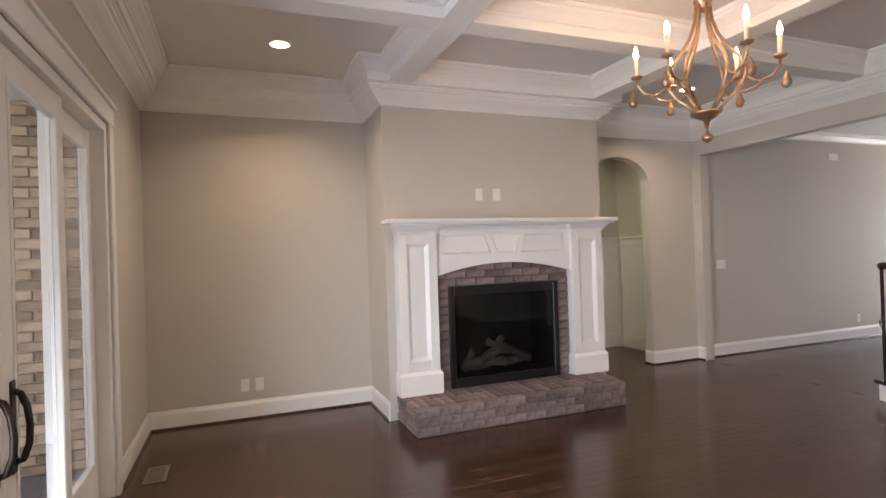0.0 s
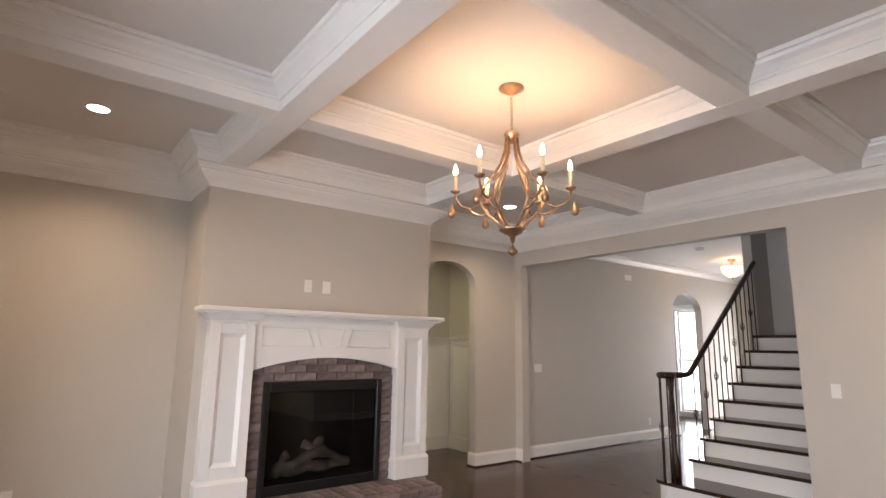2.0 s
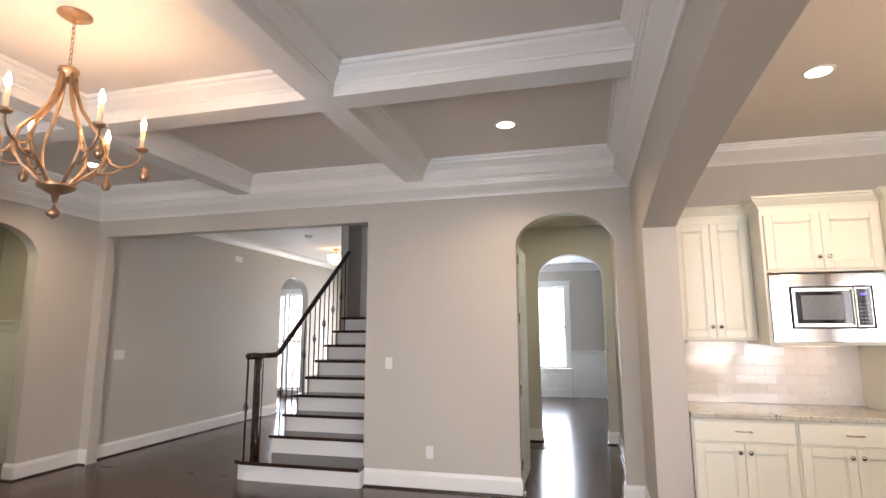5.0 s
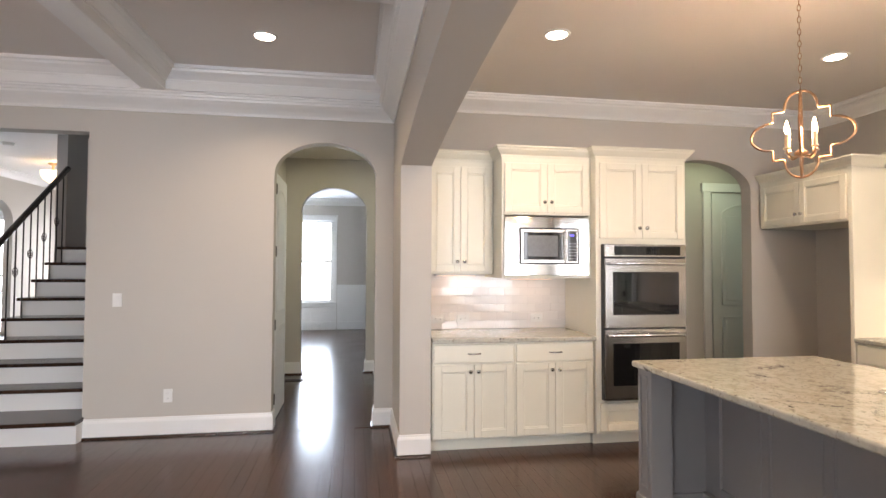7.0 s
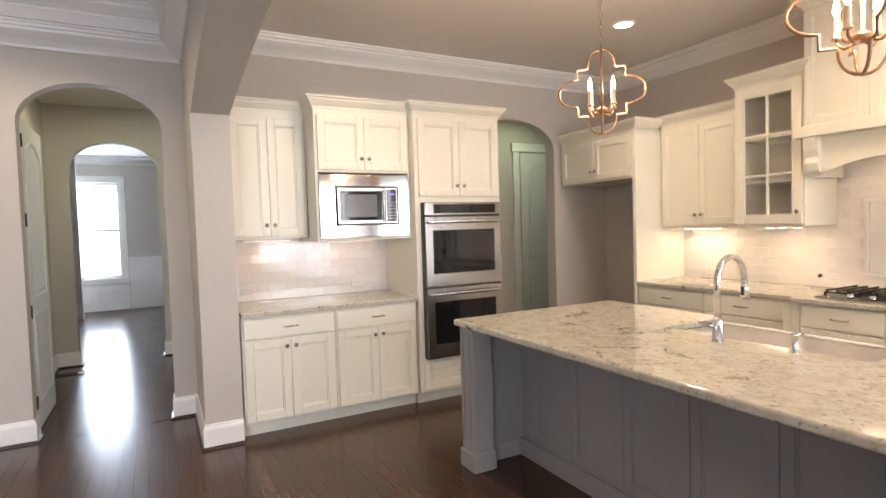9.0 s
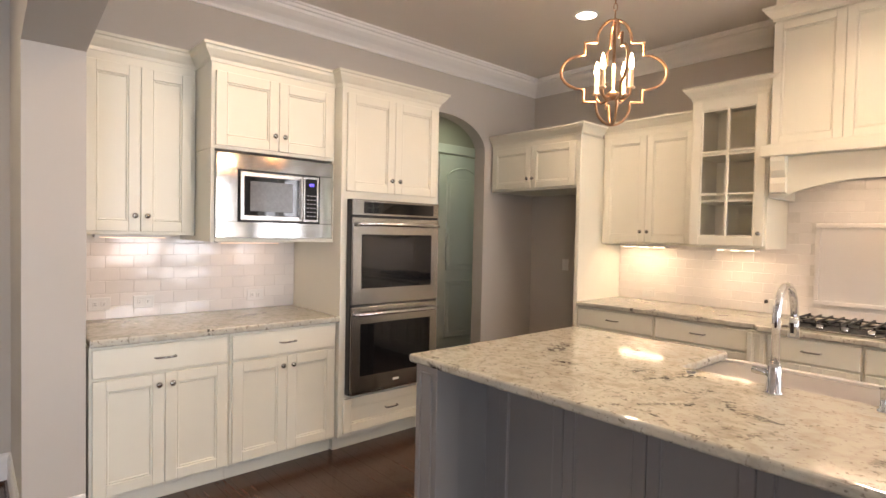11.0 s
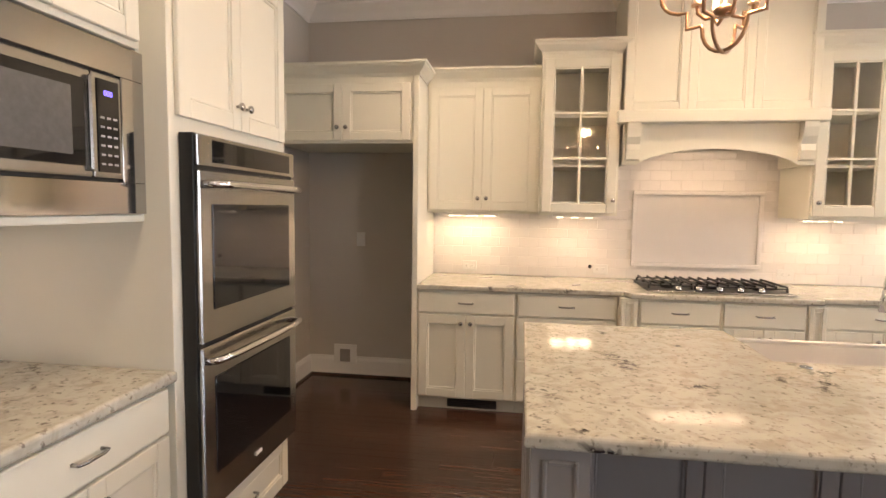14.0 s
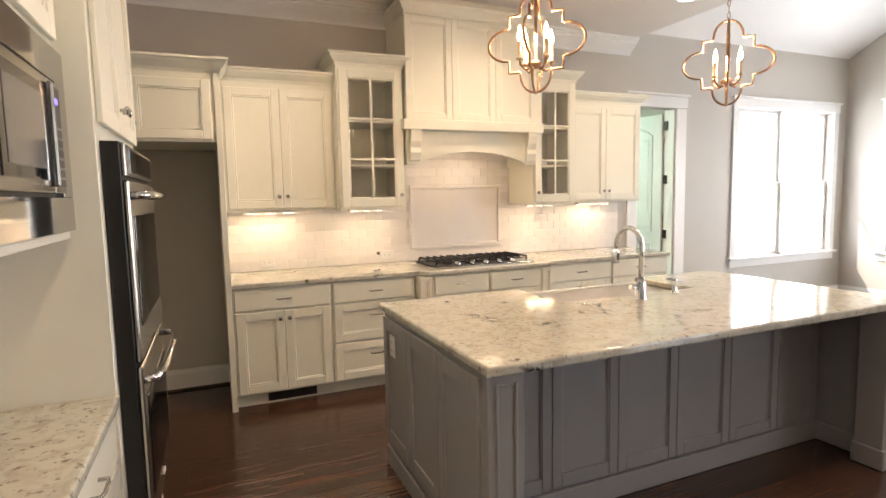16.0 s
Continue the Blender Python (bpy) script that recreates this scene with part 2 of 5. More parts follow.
DISPLAY = glow("blue_clock_digits", (0.15, 0.12, 1.0), 3.0)
# emissive white standing in for blown-out daylight behind the panes
OUTSIDE_GLOW = glow("blown_out_daylight_glow", (0.93, 0.97, 1.0), 3.2)


# ---- mesh helpers ----
def box(bm, x0, y0, z0, x1, y1, z1, bevel=0.0, seg=1):
    x0, x1 = min(x0, x1), max(x0, x1)
    y0, y1 = min(y0, y1), max(y0, y1)
    z0, z1 = min(z0, z1), max(z0, z1)
    vs = [bm.verts.new((x, y, z)) for x in (x0, x1) for y in (y0, y1) for z in (z0, z1)]
    fs = [bm.faces.new([vs[i] for i in q]) for q in ((0, 1, 3, 2), (4, 6, 7, 5), (0, 4, 5, 1), (2, 3, 7, 6), (0, 2, 6, 4), (1, 5, 7, 3))]
    if bevel:
        es = list({e for f in fs for e in f.edges})
        bmesh.ops.bevel(bm, geom=es, offset=bevel, segments=seg, affect="EDGES", profile=0.6)
    return bm


def B(*args, **kw):
    return box(bmesh.new(), *args, **kw)


def prism(bm, pts, axis, a0, a1):
    """A flat outline drawn out along an axis: 0 (pts are y, z), 1 (x, z) or 2 (x, y)."""
    def at(p, a):
        return {0: (a, p[0], p[1]), 1: (p[0], a, p[1]), 2: (p[0], p[1], a)}[axis]
    lo = [bm.verts.new(at(p, a0)) for p in pts]
    hi = [bm.verts.new(at(p, a1)) for p in pts]
    n = len(pts)
    bm.faces.new(lo)
    bm.faces.new(hi[::-1])
    for i in range(n):
        bm.faces.new((lo[i], lo[(i + 1) % n], hi[(i + 1) % n], hi[i]))
    bmesh.ops.recalc_face_normals(bm, faces=bm.faces[:])
    return bm


def tube(bm, pts, r, n=8, closed=False, taper=None):
    pts = [Vector(p) for p in pts]
    rings = []
    up = None
    for i, p in enumerate(pts):
        a = pts[i - 1] if (i or closed) else p
        b = pts[(i + 1) % len(pts)] if (i < len(pts) - 1 or closed) else p
        d = (b - a).normalized()
        if up is None:
            up = d.orthogonal().normalized()
        up = (up - d * up.dot(d))
        up = up.normalized() if up.length > 1e-6 else d.orthogonal().normalized()
        s = d.cross(up)
        rad = r if taper is None else taper[i]
        rings.append([bm.verts.new(p + (up * math.cos(2 * math.pi * k / n) + s * math.sin(2 * math.pi * k / n)) * rad) for k in range(n)])
    m = len(rings)
    for i in range(m if closed else m - 1):
        for k in range(n):
            bm.faces.new((rings[i][k], rings[i][(k + 1) % n], rings[(i + 1) % m][(k + 1) % n], rings[(i + 1) % m][k])).smooth = True
    if not closed:
        bm.faces.new(rings[0][::-1])
        bm.faces.new(rings[-1])
    return bm


def lathe(bm, prof, cx=0, cy=0, cz=0, n=20, axis="z"):
    """prof: (radius, height) pairs turned round an upright axis, or one along y or x."""
    rings = []
    for r, h in prof:
        ring = []
        for k in range(n):
            c, s = math.cos(2 * math.pi * k / n) * max(r, 1e-4), math.sin(2 * math.pi * k / n) * max(r, 1e-4)
            p = {"z": (cx + c, cy + s, cz + h), "y": (cx + c, cy + h, cz + s), "x": (cx + h, cy + c, cz + s)}[axis]
            ring.append(bm.verts.new(p))
        rings.append(ring)
    for i in range(len(rings) - 1):
        for k in range(n):
            bm.faces.new((rings[i][k], rings[i][(k + 1) % n], rings[i + 1][(k + 1) % n], rings[i + 1][k])).smooth = True
    bm.faces.new(rings[0][::-1])
    bm.faces.new(rings[-1])
    bmesh.ops.recalc_face_normals(bm, faces=bm.faces[:])
    return bm


def sweep(bm, prof, path, closed=False, z=0.0):
    """A moulding: prof is (out, up) pairs, path xy points; out lies to the left of the way along it. Corners are mitred."""
    P = [Vector((x, y)) for x, y in path]
    n = len(P)
    rings = []
    for i in range(n):
        d0 = (P[i] - P[i - 1]).normalized() if (i or closed) else None
        d1 = (P[(i + 1) % n] - P[i]).normalized() if (i < n - 1 or closed) else None
        d0, d1 = d0 or d1, d1 or d0
        n0, n1 = Vector((-d0.y, d0.x)), Vector((-d1.y, d1.x))
        mt = n0 + n1
        mt = mt / max(mt.dot(n0), 0.2)
        rings.append([bm.verts.new((P[i].x + mt.x * o, P[i].y + mt.y * o, z + u)) for o, u in prof])
    m = len(prof)
    for i in range(n if closed else n - 1):
        a, b = rings[i], rings[(i + 1) % n]
        for k in range(m):
            bm.faces.new((a[k], a[(k + 1) % m], b[(k + 1) % m], b[k]))
    if not closed:
        bm.faces.new(rings[0][::-1])
        bm.faces.new(rings[-1])
    bmesh.ops.recalc_face_normals(bm, faces=bm.faces[:])
    return bm


def part(name, bm, material, parent=None, label=""):
    me = bpy.data.meshes.new(name)
    bm.to_mesh(me)
    bm.free()
    me.materials.append(material)
    ob = new(name, me)
    if parent:
        ob.parent = parent
    if label:
        ob["label"] = label
    return ob


def thing(name, label, category, at=(0, 0, 0), turn=0.0, group=""):
    ob = new(name)
    ob.matrix_world = pose(*at, 0, 0, turn)
    return tagged(ob, label, category, group)


def setting(name, bm, material, label, category):
    return tagged(part(name, bm, material), label, category, kind="structure")


def arc_pts(a0, a1, z0, rise, n=20):
    """Points of an elliptical arch from a0 to a1 springing at z0."""
    c, h = (a0 + a1) / 2, (a1 - a0) / 2
    return [(c - h * math.cos(math.pi * k / n), z0 + rise * math.sin(math.pi * k / n)) for k in range(n + 1)]


def wall(name, axis, p0, p1, a0, a1, z1, openings, material, label):
    """A wall normal to axis (0 or 1) between p0 and p1, along the other one from a0 to a1. openings: (from, to, sill, head, rise)."""
    bm = bmesh.new()

    def blk(s, e, lo, hi):
        if e - s > 1e-4 and hi - lo > 1e-4:
            if axis == 0:
                box(bm, p0, s, lo, p1, e, hi)
            else:
                box(bm, s, p0, lo, e, p1, hi)
    s = a0
    for o0, o1, sill, head, rise in sorted(openings):
        blk(s, o0, 0, z1)
        blk(o0, o1, 0, sill)
        if rise:
            prism(bm, arc_pts(o0, o1, head, rise, 24) + [(o1, z1), (o0, z1)], axis, p0, p1)
        else:
            blk(o0, o1, head, z1)
        s = o1
    blk(s, a1, 0, z1)
    return setting(name, bm, material, label, "wall")


CROWN = [(0, 0), (0.014, 0), (0.02, 0.018), (0.028, 0.028), (0.05, 0.05), (0.085, 0.075), (0.112, 0.10), (0.118, 0.118), (0.135, 0.122), (0.14, 0.14), (0.15, 0.145), (0.15, 0.16), (0, 0.16)]
COVE = [(0, 0), (0.010, 0), (0.014, 0.016), (0.024, 0.024), (0.045, 0.05), (0.072, 0.075), (0.078, 0.095), (0.095, 0.10), (0.10, 0.125), (0, 0.125)]
BASE = [(0, 0), (0.018, 0), (0.018, 0.135), (0.014, 0.150), (0.010, 0.158), (0.008, 0.172), (0, 0.172)]

SHOE = [(0.0185, 0.0005), (0.036, 0.0005), (0.035, 0.008), (0.030, 0.015), (0.0185, 0.019)]


def crown(name, path, z, closed=False, prof=CROWN, label="white painted crown moulding under the ceiling"):
    return setting(name, sweep(bmesh.new(), prof, path, closed, z), TRIM, label, "crown moulding")


def base(path, label="tall white painted baseboard along the wall"):
    shoe = setting("shoe_molding", sweep(bmesh.new(), SHOE, path), TREAD, "dark stained shoe moulding at the foot of the baseboard", "trim")
    board = setting("baseboard", sweep(bmesh.new(), BASE, path), TRIM, label, "baseboard")
    return board, shoe


# ---- living room shell ----
W, E, N, S = -0.82, 5.66, 5.36, -0.91
TOP = 3.25
wall("wall_east", 0, E, E + 0.14, -1.16, N + 0.14, TOP + 0.1, [(1.775, 5.23, 0, 2.69, 0), (-0.742, 0.195, 0, 2.36, 0.315)], WALL,
     "greige painted wall with a stair opening and an arched doorway")
wall("wall_north", 1, N, N + 0.14, W - 0.14, E, TOP + 0.1, [(3.98, 4.92, 0, 2.33, 0.32)], WALL, "greige painted wall with an arched passage")
wall("wall_west", 0, W - 0.14, W, -1.16, N, TOP + 0.1, [(0.60, 3.96, 0, 2.44, 0)], WALL, "greige painted wall round the glazed patio doors")
wall("chimney_breast", 1, 4.663, N - 0.002, 1.23, 3.615, TOP, [(1.86, 2.98, 0.26, 1.16, 0)], WALL, "greige painted chimney breast above the fireplace")
# dividing wall with its wide flat arch
bm = bmesh.new()
arch = [(-0.80 + 5.62 * k / 32, 2.33 + 0.21 * (1 - ((-0.80 + 5.62 * k / 32 - 2.01) / 2.81) ** 2)) for k in range(33)]
prism(bm, arch + [(4.82, TOP + 0.1), (-0.80, TOP + 0.1)], 1, -1.16, S)
box(bm, 4.82, -1.16, 0, E - 0.001, S, TOP + 0.1)
setting("wall_south", bm, WALL, "greige painted dividing wall with a wide shallow arch", "wall")
setting("ceiling", B(W - 0.1, -1.1, TOP, E + 0.1, N + 0.1, TOP + 0.1), CEIL, "coffered ceiling painted soft greige", "ceiling")
# soffit border and crossing beams, all at one level
SOF = 3.05
bm = bmesh.new()
box(bm, W, S, SOF, W + 0.17, N, TOP - 0.001)
box(bm, E - 0.17, S, SOF, E, N, TOP - 0.001)
box(bm, W + 0.17, S, SOF, E - 0.17, S + 0.11, TOP - 0.001)
box(bm, W + 0.17, N - 0.16, SOF, 1.23, N, TOP - 0.001)
box(bm, 3.615, N - 0.16, SOF, E - 0.17, N, TOP - 0.001)
box(bm, 1.06, 4.45, SOF, 3.785, 4.663, TOP - 0.001)
box(bm, 1.06, 4.663, SOF, 1.23, N - 0.16, TOP - 0.001)
box(bm, 3.615, 4.663, SOF, 3.785, N - 0.16, TOP - 0.001)
setting("soffit_border", bm, TRIM, "white painted soffit border round the coffered ceiling", "ceiling beam")
for x0 in (1.26, 3.42):
    setting("ceiling_beam", B(x0, S + 0.11, SOF + 0.001, x0 + 0.21, 4.45, TOP - 0.001, bevel=0.004), TRIM, "long white painted ceiling beam", "ceiling beam")
for y0 in (1.10, 3.13):
    for xa, xb in ((W + 0.17, 1.26), (1.47, 3.42), (3.63, E - 0.17)):
        setting("ceiling_beam", B(xa, y0, SOF + 0.001, xb, y0 + 0.20, TOP - 0.001, bevel=0.004), TRIM, "short white painted ceiling beam between long beams", "ceiling beam")
XS = [(W + 0.17, 1.26), (1.47, 3.42), (3.63, E - 0.17)]
YS = [(S + 0.11, 1.10), (1.30, 3.13), (3.33, N - 0.16)]
for i, (xa, xb) in enumerate(XS):
    for j, (ya, yb) in enumerate(YS):
        if i == 1 and j == 2:
            path = [(xa, ya), (xb, ya), (xb, 4.45), (xa, 4.45)]
        elif i == 0 and j == 2:
            path = [(xa, ya), (xb, ya), (xb, 4.45), (1.06, 4.45), (1.06, yb), (xa, yb)]
        elif i == 2 and j == 2:
            path = [(xa, ya), (xb, ya), (xb, yb), (3.785, yb), (3.785, 4.45), (xa, 4.45)]
        else:
            path = [(xa, ya), (xb, ya), (xb, yb), (xa, yb)]
        crown("coffer_molding", path, TOP - 0.126, True, COVE, "white crown moulding inside a ceiling coffer")
crown("crown_molding", [(W, S), (E, S), (E, N), (3.615, N), (3.615, 4.663), (1.23, 4.663), (1.23, N), (W, N)], SOF - 0.161, True)
base([(4.82, -1.16), (4.82, S), (E, S), (E, -0.742), (E + 0.14, -0.742)])
base([(E + 0.14, 0.195), (E, 0.195), (E, 1.775)])
base([(E, 5.23), (E, N), (4.92, N), (4.92, N + 0.14)])
base([(3.98, N), (3.615, N), (3.615, 4.663)])
base([(1.23, 4.663), (1.23, N), (W, N), (W, 4.071)])
base([(W, 0.489), (W, -1.16)])

# ---- kitchen shell ----
KE, KS, KTOP, KW = 5.52, -5.40, 3.15, 0.28
wall("wall_kitchen_east", 0, KE, KE + 0.14, KS - 0.14, -1.161, TOP + 0.1, [(-4.63, -3.53, 0, 2.32, 0.30)], WALL, "greige kitchen wall with an arched doorway")
wall("wall_kitchen_south", 1, KS - 0.14, KS, -3.64, KE, 3.6, [(-3.22, -1.42, 0.68, 2.52, 0), (-0.40, 0.17, 0, 2.46, 0)], WALL,
     "greige kitchen wall with a doorway and paired windows")
wall("wall_breakfast_west", 0, -3.64, -3.5, KS, -0.9, 5.0, [(-4.84, -2.9, 0.68, 2.52, 0), (-2.4, -1.2, 0.68, 2.52, 0)], WALL, "greige gable wall with tall windows")
setting("wall_breakfast_north", B(-3.5, -1.16, 0, W - 0.141, -1.02, 5.0), WALL, "greige painted wall of the breakfast room", "wall")
setting("ceiling_kitchen", B(KW, KS - 0.1, KTOP, KE + 0.1, -1.161, KTOP + 0.1), CEIL, "flat painted kitchen ceiling", "ceiling")
bm = bmesh.new()
prism(bm, [(KS - 0.14, 3.17), (-3.2, 4.5), (-1.0, 3.17), (-1.0, 3.30), (-3.2, 4.63), (KS - 0.14, 3.30)], 0, -3.64, KW)
setting("ceiling_breakfast", bm, WHITE_CEIL, "white vaulted ceiling over the breakfast room", "ceiling")
setting("vault_gable", prism(bmesh.new(), [(KS, KTOP + 0.1), (-1.161, KTOP + 0.1), (-1.161, 3.2), (-3.2, 4.5), (KS, 3.2)], 0, KW + 0.002, KW + 0.1), WALL, "painted gable closing the vaulted ceiling", "wall")
crown("crown_molding", [(KW, KS), (KE, KS), (KE, -1.16), (W, -1.16)], KTOP - 0.161)
base([(KE + 0.14, -4.63), (KE, -4.63), (KE, KS)][::-1])
base([(KE, KS), (4.47, KS)][::-1])
base([(-0.58, KS), (-3.5, KS)][::-1])
base([(-3.5, KS), (-3.5, -1.16)][::-1])

# ---- floors, ground, rooms beyond ----
setting("floor", B(W - 0.14, -8.2, -0.15, 14.0, 9.0, -0.013), FLOOR, "subfloor under dark stained oak boards", "floor")
setting("floor_breakfast", B(-3.64, KS - 0.14, -0.15, W - 0.141, -0.9, -0.013), FLOOR, "subfloor under dark stained oak boards", "floor")
setting("ground", B(-400, -400, -0.4, 400, 400, -0.2), LAWN, "pale ground round the house", "ground")
# foyer and stair hall
FN = 5.345
wall("wall_foyer_north", 1, FN, FN + 0.14, E + 0.142, 12.6, 3.2, [(9.87, 10.95, 0, 2.28, 0.36)], WALL, "greige foyer wall with an arched opening")
wall("wall_foyer_east", 0, 12.6, 12.74, 0.6, FN, 3.2, [(3.9, 4.9, 0, 2.4, 0)], WALL, "greige wall at the front of the foyer")
setting("ceiling_foyer", B(E + 0.141, 3.02, 3.13, 12.6, FN, 3.23), WHITE_CEIL, "white painted foyer ceiling", "ceiling")
# unseen lid, added to block light so the stairwell stays dark
setting("stairwell_cap", B(E + 0.141, 1.6, 4.6, 12.6, 3.02, 4.7), CEIL, "unseen cap high over the stairs that keeps the stairwell dark", "ceiling")
setting("wall_stair_south", B(E + 0.142, 1.62, 0, 8.9, 1.76, 4.6), WALL, "greige wall beside the stairs", "wall")
setting("wall_landing", B(8.75, 1.76, 0, 8.89, 3.0, 4.6), WALL, "greige wall behind the stair landing", "wall")
setting("wall_stair_north", B(7.80, 2.98, 0, 12.6, 3.10, 4.6), WALL, "greige wall end beside the stair landing", "wall")
setting("stairwell_upper", B(E + 0.142, 3.02, 3.231, 7.8, 3.12, 4.6), WALL, "greige upper wall of the stairwell", "wall")
crown("crown_molding", [(12.6, FN), (E + 0.14, FN)], 3.13 - 0.126, False, COVE)
base([(9.87, FN), (E + 0.14, FN)])
base([(12.6, FN), (10.95, FN)])
base([(8.75, 1.76), (8.75, 2.98)])
# study behind the foyer arch
setting("wall_study_west", B(9.0, FN + 0.141, 0, 9.14, 9.0, 3.2), WALL, "greige wall of the front room", "wall")
wall("wall_study_east", 0, 12.4, 12.54, FN + 0.141, 9.0, 3.2, [(5.9, 7.6, 0.15, 2.45, 0)], WALL, "greige wall with a bright window")
setting("wall_study_north", B(9.14, 8.2, 0, 12.4, 8.34, 3.2), WALL, "greige wall of the front room", "wall")
setting("ceiling_study", B(9.0, FN + 0.141, 3.2, 12.54, 9.0, 3.3), WHITE_CEIL, "white ceiling of the front room", "ceiling")
# passage behind the north arch, with tall panelling
setting("wall_passage_north", B(2.6, 6.66, 0, 5.62, 6.80, 3.2), WALL, "greige passage wall above white panelling", "wall")
setting("wall_passage_east", B(5.48, N + 0.141, 0, 5.62, 6.66, 3.2), WALL, "greige passage wall above white panelling", "wall")
setting("wall_passage_west", B(2.6, N + 0.141, 0, 2.74, 6.66, 3.2), WALL, "greige passage wall", "wall")
setting("ceiling_passage", B(2.6, N + 0.141, 2.9, 5.62, 6.80, 3.0), CEIL, "passage ceiling", "ceiling")


def wainscot(axis, p, a0, a1, top, side, label):
    """White panelling on a wall face at p, standing proud towards side."""
    t = thing("wainscot", label, "wall panelling")

    def blk(nm, s, e, lo, hi, d0, d1, lab=""):
        q0, q1 = p + side * d0, p + side * d1
        bm = B(q0, s, lo, q1, e, hi, bevel=0.003) if axis == 0 else B(s, q0, lo, e, q1, hi, bevel=0.003)
        part(nm, bm, TRIM, t, lab)
    blk("back_panel", a0, a1, 0.0, top - 0.02, 0.002, 0.010)
    blk("base_rail", a0, a1, 0, 0.19, 0.010, 0.03)
    blk("top_rail", a0, a1, top - 0.12, top - 0.02, 0.010, 0.024)
    blk("cap", a0 - 0.0, a1, top - 0.02, top + 0.01, 0.002, 0.05)
    n = max(1, round((a1 - a0) / 0.62))
    for k in range(n + 1):
        c = a0 + (a1 - a0) * k / n
        blk("stile", max(a0, c - 0.045), min(a1, c + 0.045), 0.19, top - 0.12, 0.010, 0.024)
    return t


wainscot(1, 6.66, 2.76, 5.478, 1.66, -1, "tall white panelling on the passage wall")
wainscot(0, 5.48, N + 0.145, 6.60, 1.66, -1, "tall white panelling on the passage side wall")
# hall behind the east arch and the dining room past it
wall("wall_hall_south", 1, -0.98, -0.84, E + 0.142, 8.3, 3.1, [], WALL, "greige hall wall")
wall("wall_hall_north", 1, 0.42, 0.56, E + 0.142, 8.3, 3.1, [(5.84, 6.74, 0, 2.44, 0)], WALL, "greige hall wall with a doorway")
setting("closet_back", B(5.82, 1.2, 0, 7.0, 1.3, 3.1), WALL, "greige wall of a dark closet", "wall")
setting("ceiling_hall", B(E + 0.141, -0.98, 3.04, 8.3, 0.56, 3.14), CEIL, "hall ceiling", "ceiling")
wall("wall_dining_west", 0, 8.3, 8.44, -3.0, 3.0, 3.2, [(-0.71, 0.20, 0, 2.30, 0.33)], WALL, "greige wall with an arched doorway")
wall("wall_dining_east", 0, 13.65, 13.79, -1.1, 3.0, 3.2, [(-0.02, 1.05, 0.66, 2.60, 0)], WALL, "greige dining room wall with a tall window")
setting("wall_dining_south", B(8.44, -1.04, 0, 13.65, -0.90, 3.2), WALL, "greige dining room wall", "wall")
setting("wall_dining_north", B(8.44, 2.9, 0, 13.65, 3.0, 3.2), WALL, "greige dining room wall", "wall")
setting("ceiling_dining", B(8.44, -1.04, 3.13, 13.7, 3.0, 3.23), WHITE_CEIL, "white dining room ceiling", "ceiling")
crown("crown_molding", [(8.44, -0.90), (13.65, -0.90), (13.65, 2.9)], 3.13 - 0.161)
base([(E + 0.14, -0.84), (8.3, -0.84), (8.3, -0.71), (8.44, -0.71)])
base([(8.44, 0.20), (8.3, 0.20), (8.3, 0.42), (6.86, 0.42)])
wainscot(0, 13.65, -0.88, -0.13, 1.06, -1, "white panelled dado under the dining room wall")
wainscot(0, 13.65, -0.12, 1.15, 0.52, -1, "white panelled dado under the dining room window")
wainscot(1, -0.90, 8.6, 13.62, 1.06, 1, "white panelled dado along the dining room")
# pantry passage behind the kitchen arch
setting("wall_pantry_east", B(6.62, -6.6, 0, 6.76, -3.0, 3.1), WALL, "greige pantry passage wall", "wall")
setting("wall_pantry_north", B(KE + 0.141, -3.3, 0, 6.62, -3.16, 3.1), WALL, "greige pantry passage wall", "wall")
setting("wall_pantry_south", B(KE + 0.141, -6.6, 0, 6.62, -6.46, 3.1), WALL, "greige pantry passage wall", "wall")
setting("wall_pantry_west", B(KE, -6.6, 0, KE + 0.14, KS - 0.141, 3.1), WALL, "greige pantry passage wall", "wall")
setting("ceiling_pantry", B(KE + 0.141, -6.6, 2.9, 6.76, -3.0, 3.0), CEIL, "pantry passage ceiling", "ceiling")
base([(6.62, -6.4), (6.62, -3.3)])
# laundry behind the south doorway
setting("wall_laundry_west", B(-0.9, -8.2, 0, -0.76, KS - 0.141, 3.1), WALL, "laundry wall", "wall")
setting("wall_laundry_east", B(1.6, -8.2, 0, 1.74, KS - 0.141, 3.1), WALL, "laundry wall", "wall")
setting("wall_laundry_south", B(-0.76, -8.2, 0, 1.6, -8.06, 3.1), WALL, "laundry wall", "wall")
setting("ceiling_laundry", B(-0.9, -8.2, 2.75, 1.74, KS - 0.141, 2.85), WHITE_CEIL, "laundry ceiling", "ceiling")
# unseen area lamps without fixtures, added to brighten and tint the side rooms
lamp("laundry_fill", "AREA", 42, look((0.6, -6.7, 2.72), (0.6, -6.7, 0)), (0.70, 1.0, 0.88), 0.5)
lamp("pantry_fill", "AREA", 3, look((6.1, -4.8, 2.86), (6.1, -4.8, 0)), (0.80, 1.0, 0.68), 0.4)
lamp("hall_fill", "AREA", 8, look((7.0, -0.2, 3.0), (7.0, -0.2, 0)), (0.98, 1.0, 0.68), 0.4)
lamp("passage_fill", "AREA", 6, look((4.2, 6.1, 2.86), (4.2, 6.1, 0)), (0.98, 1.0, 0.68), 0.4)


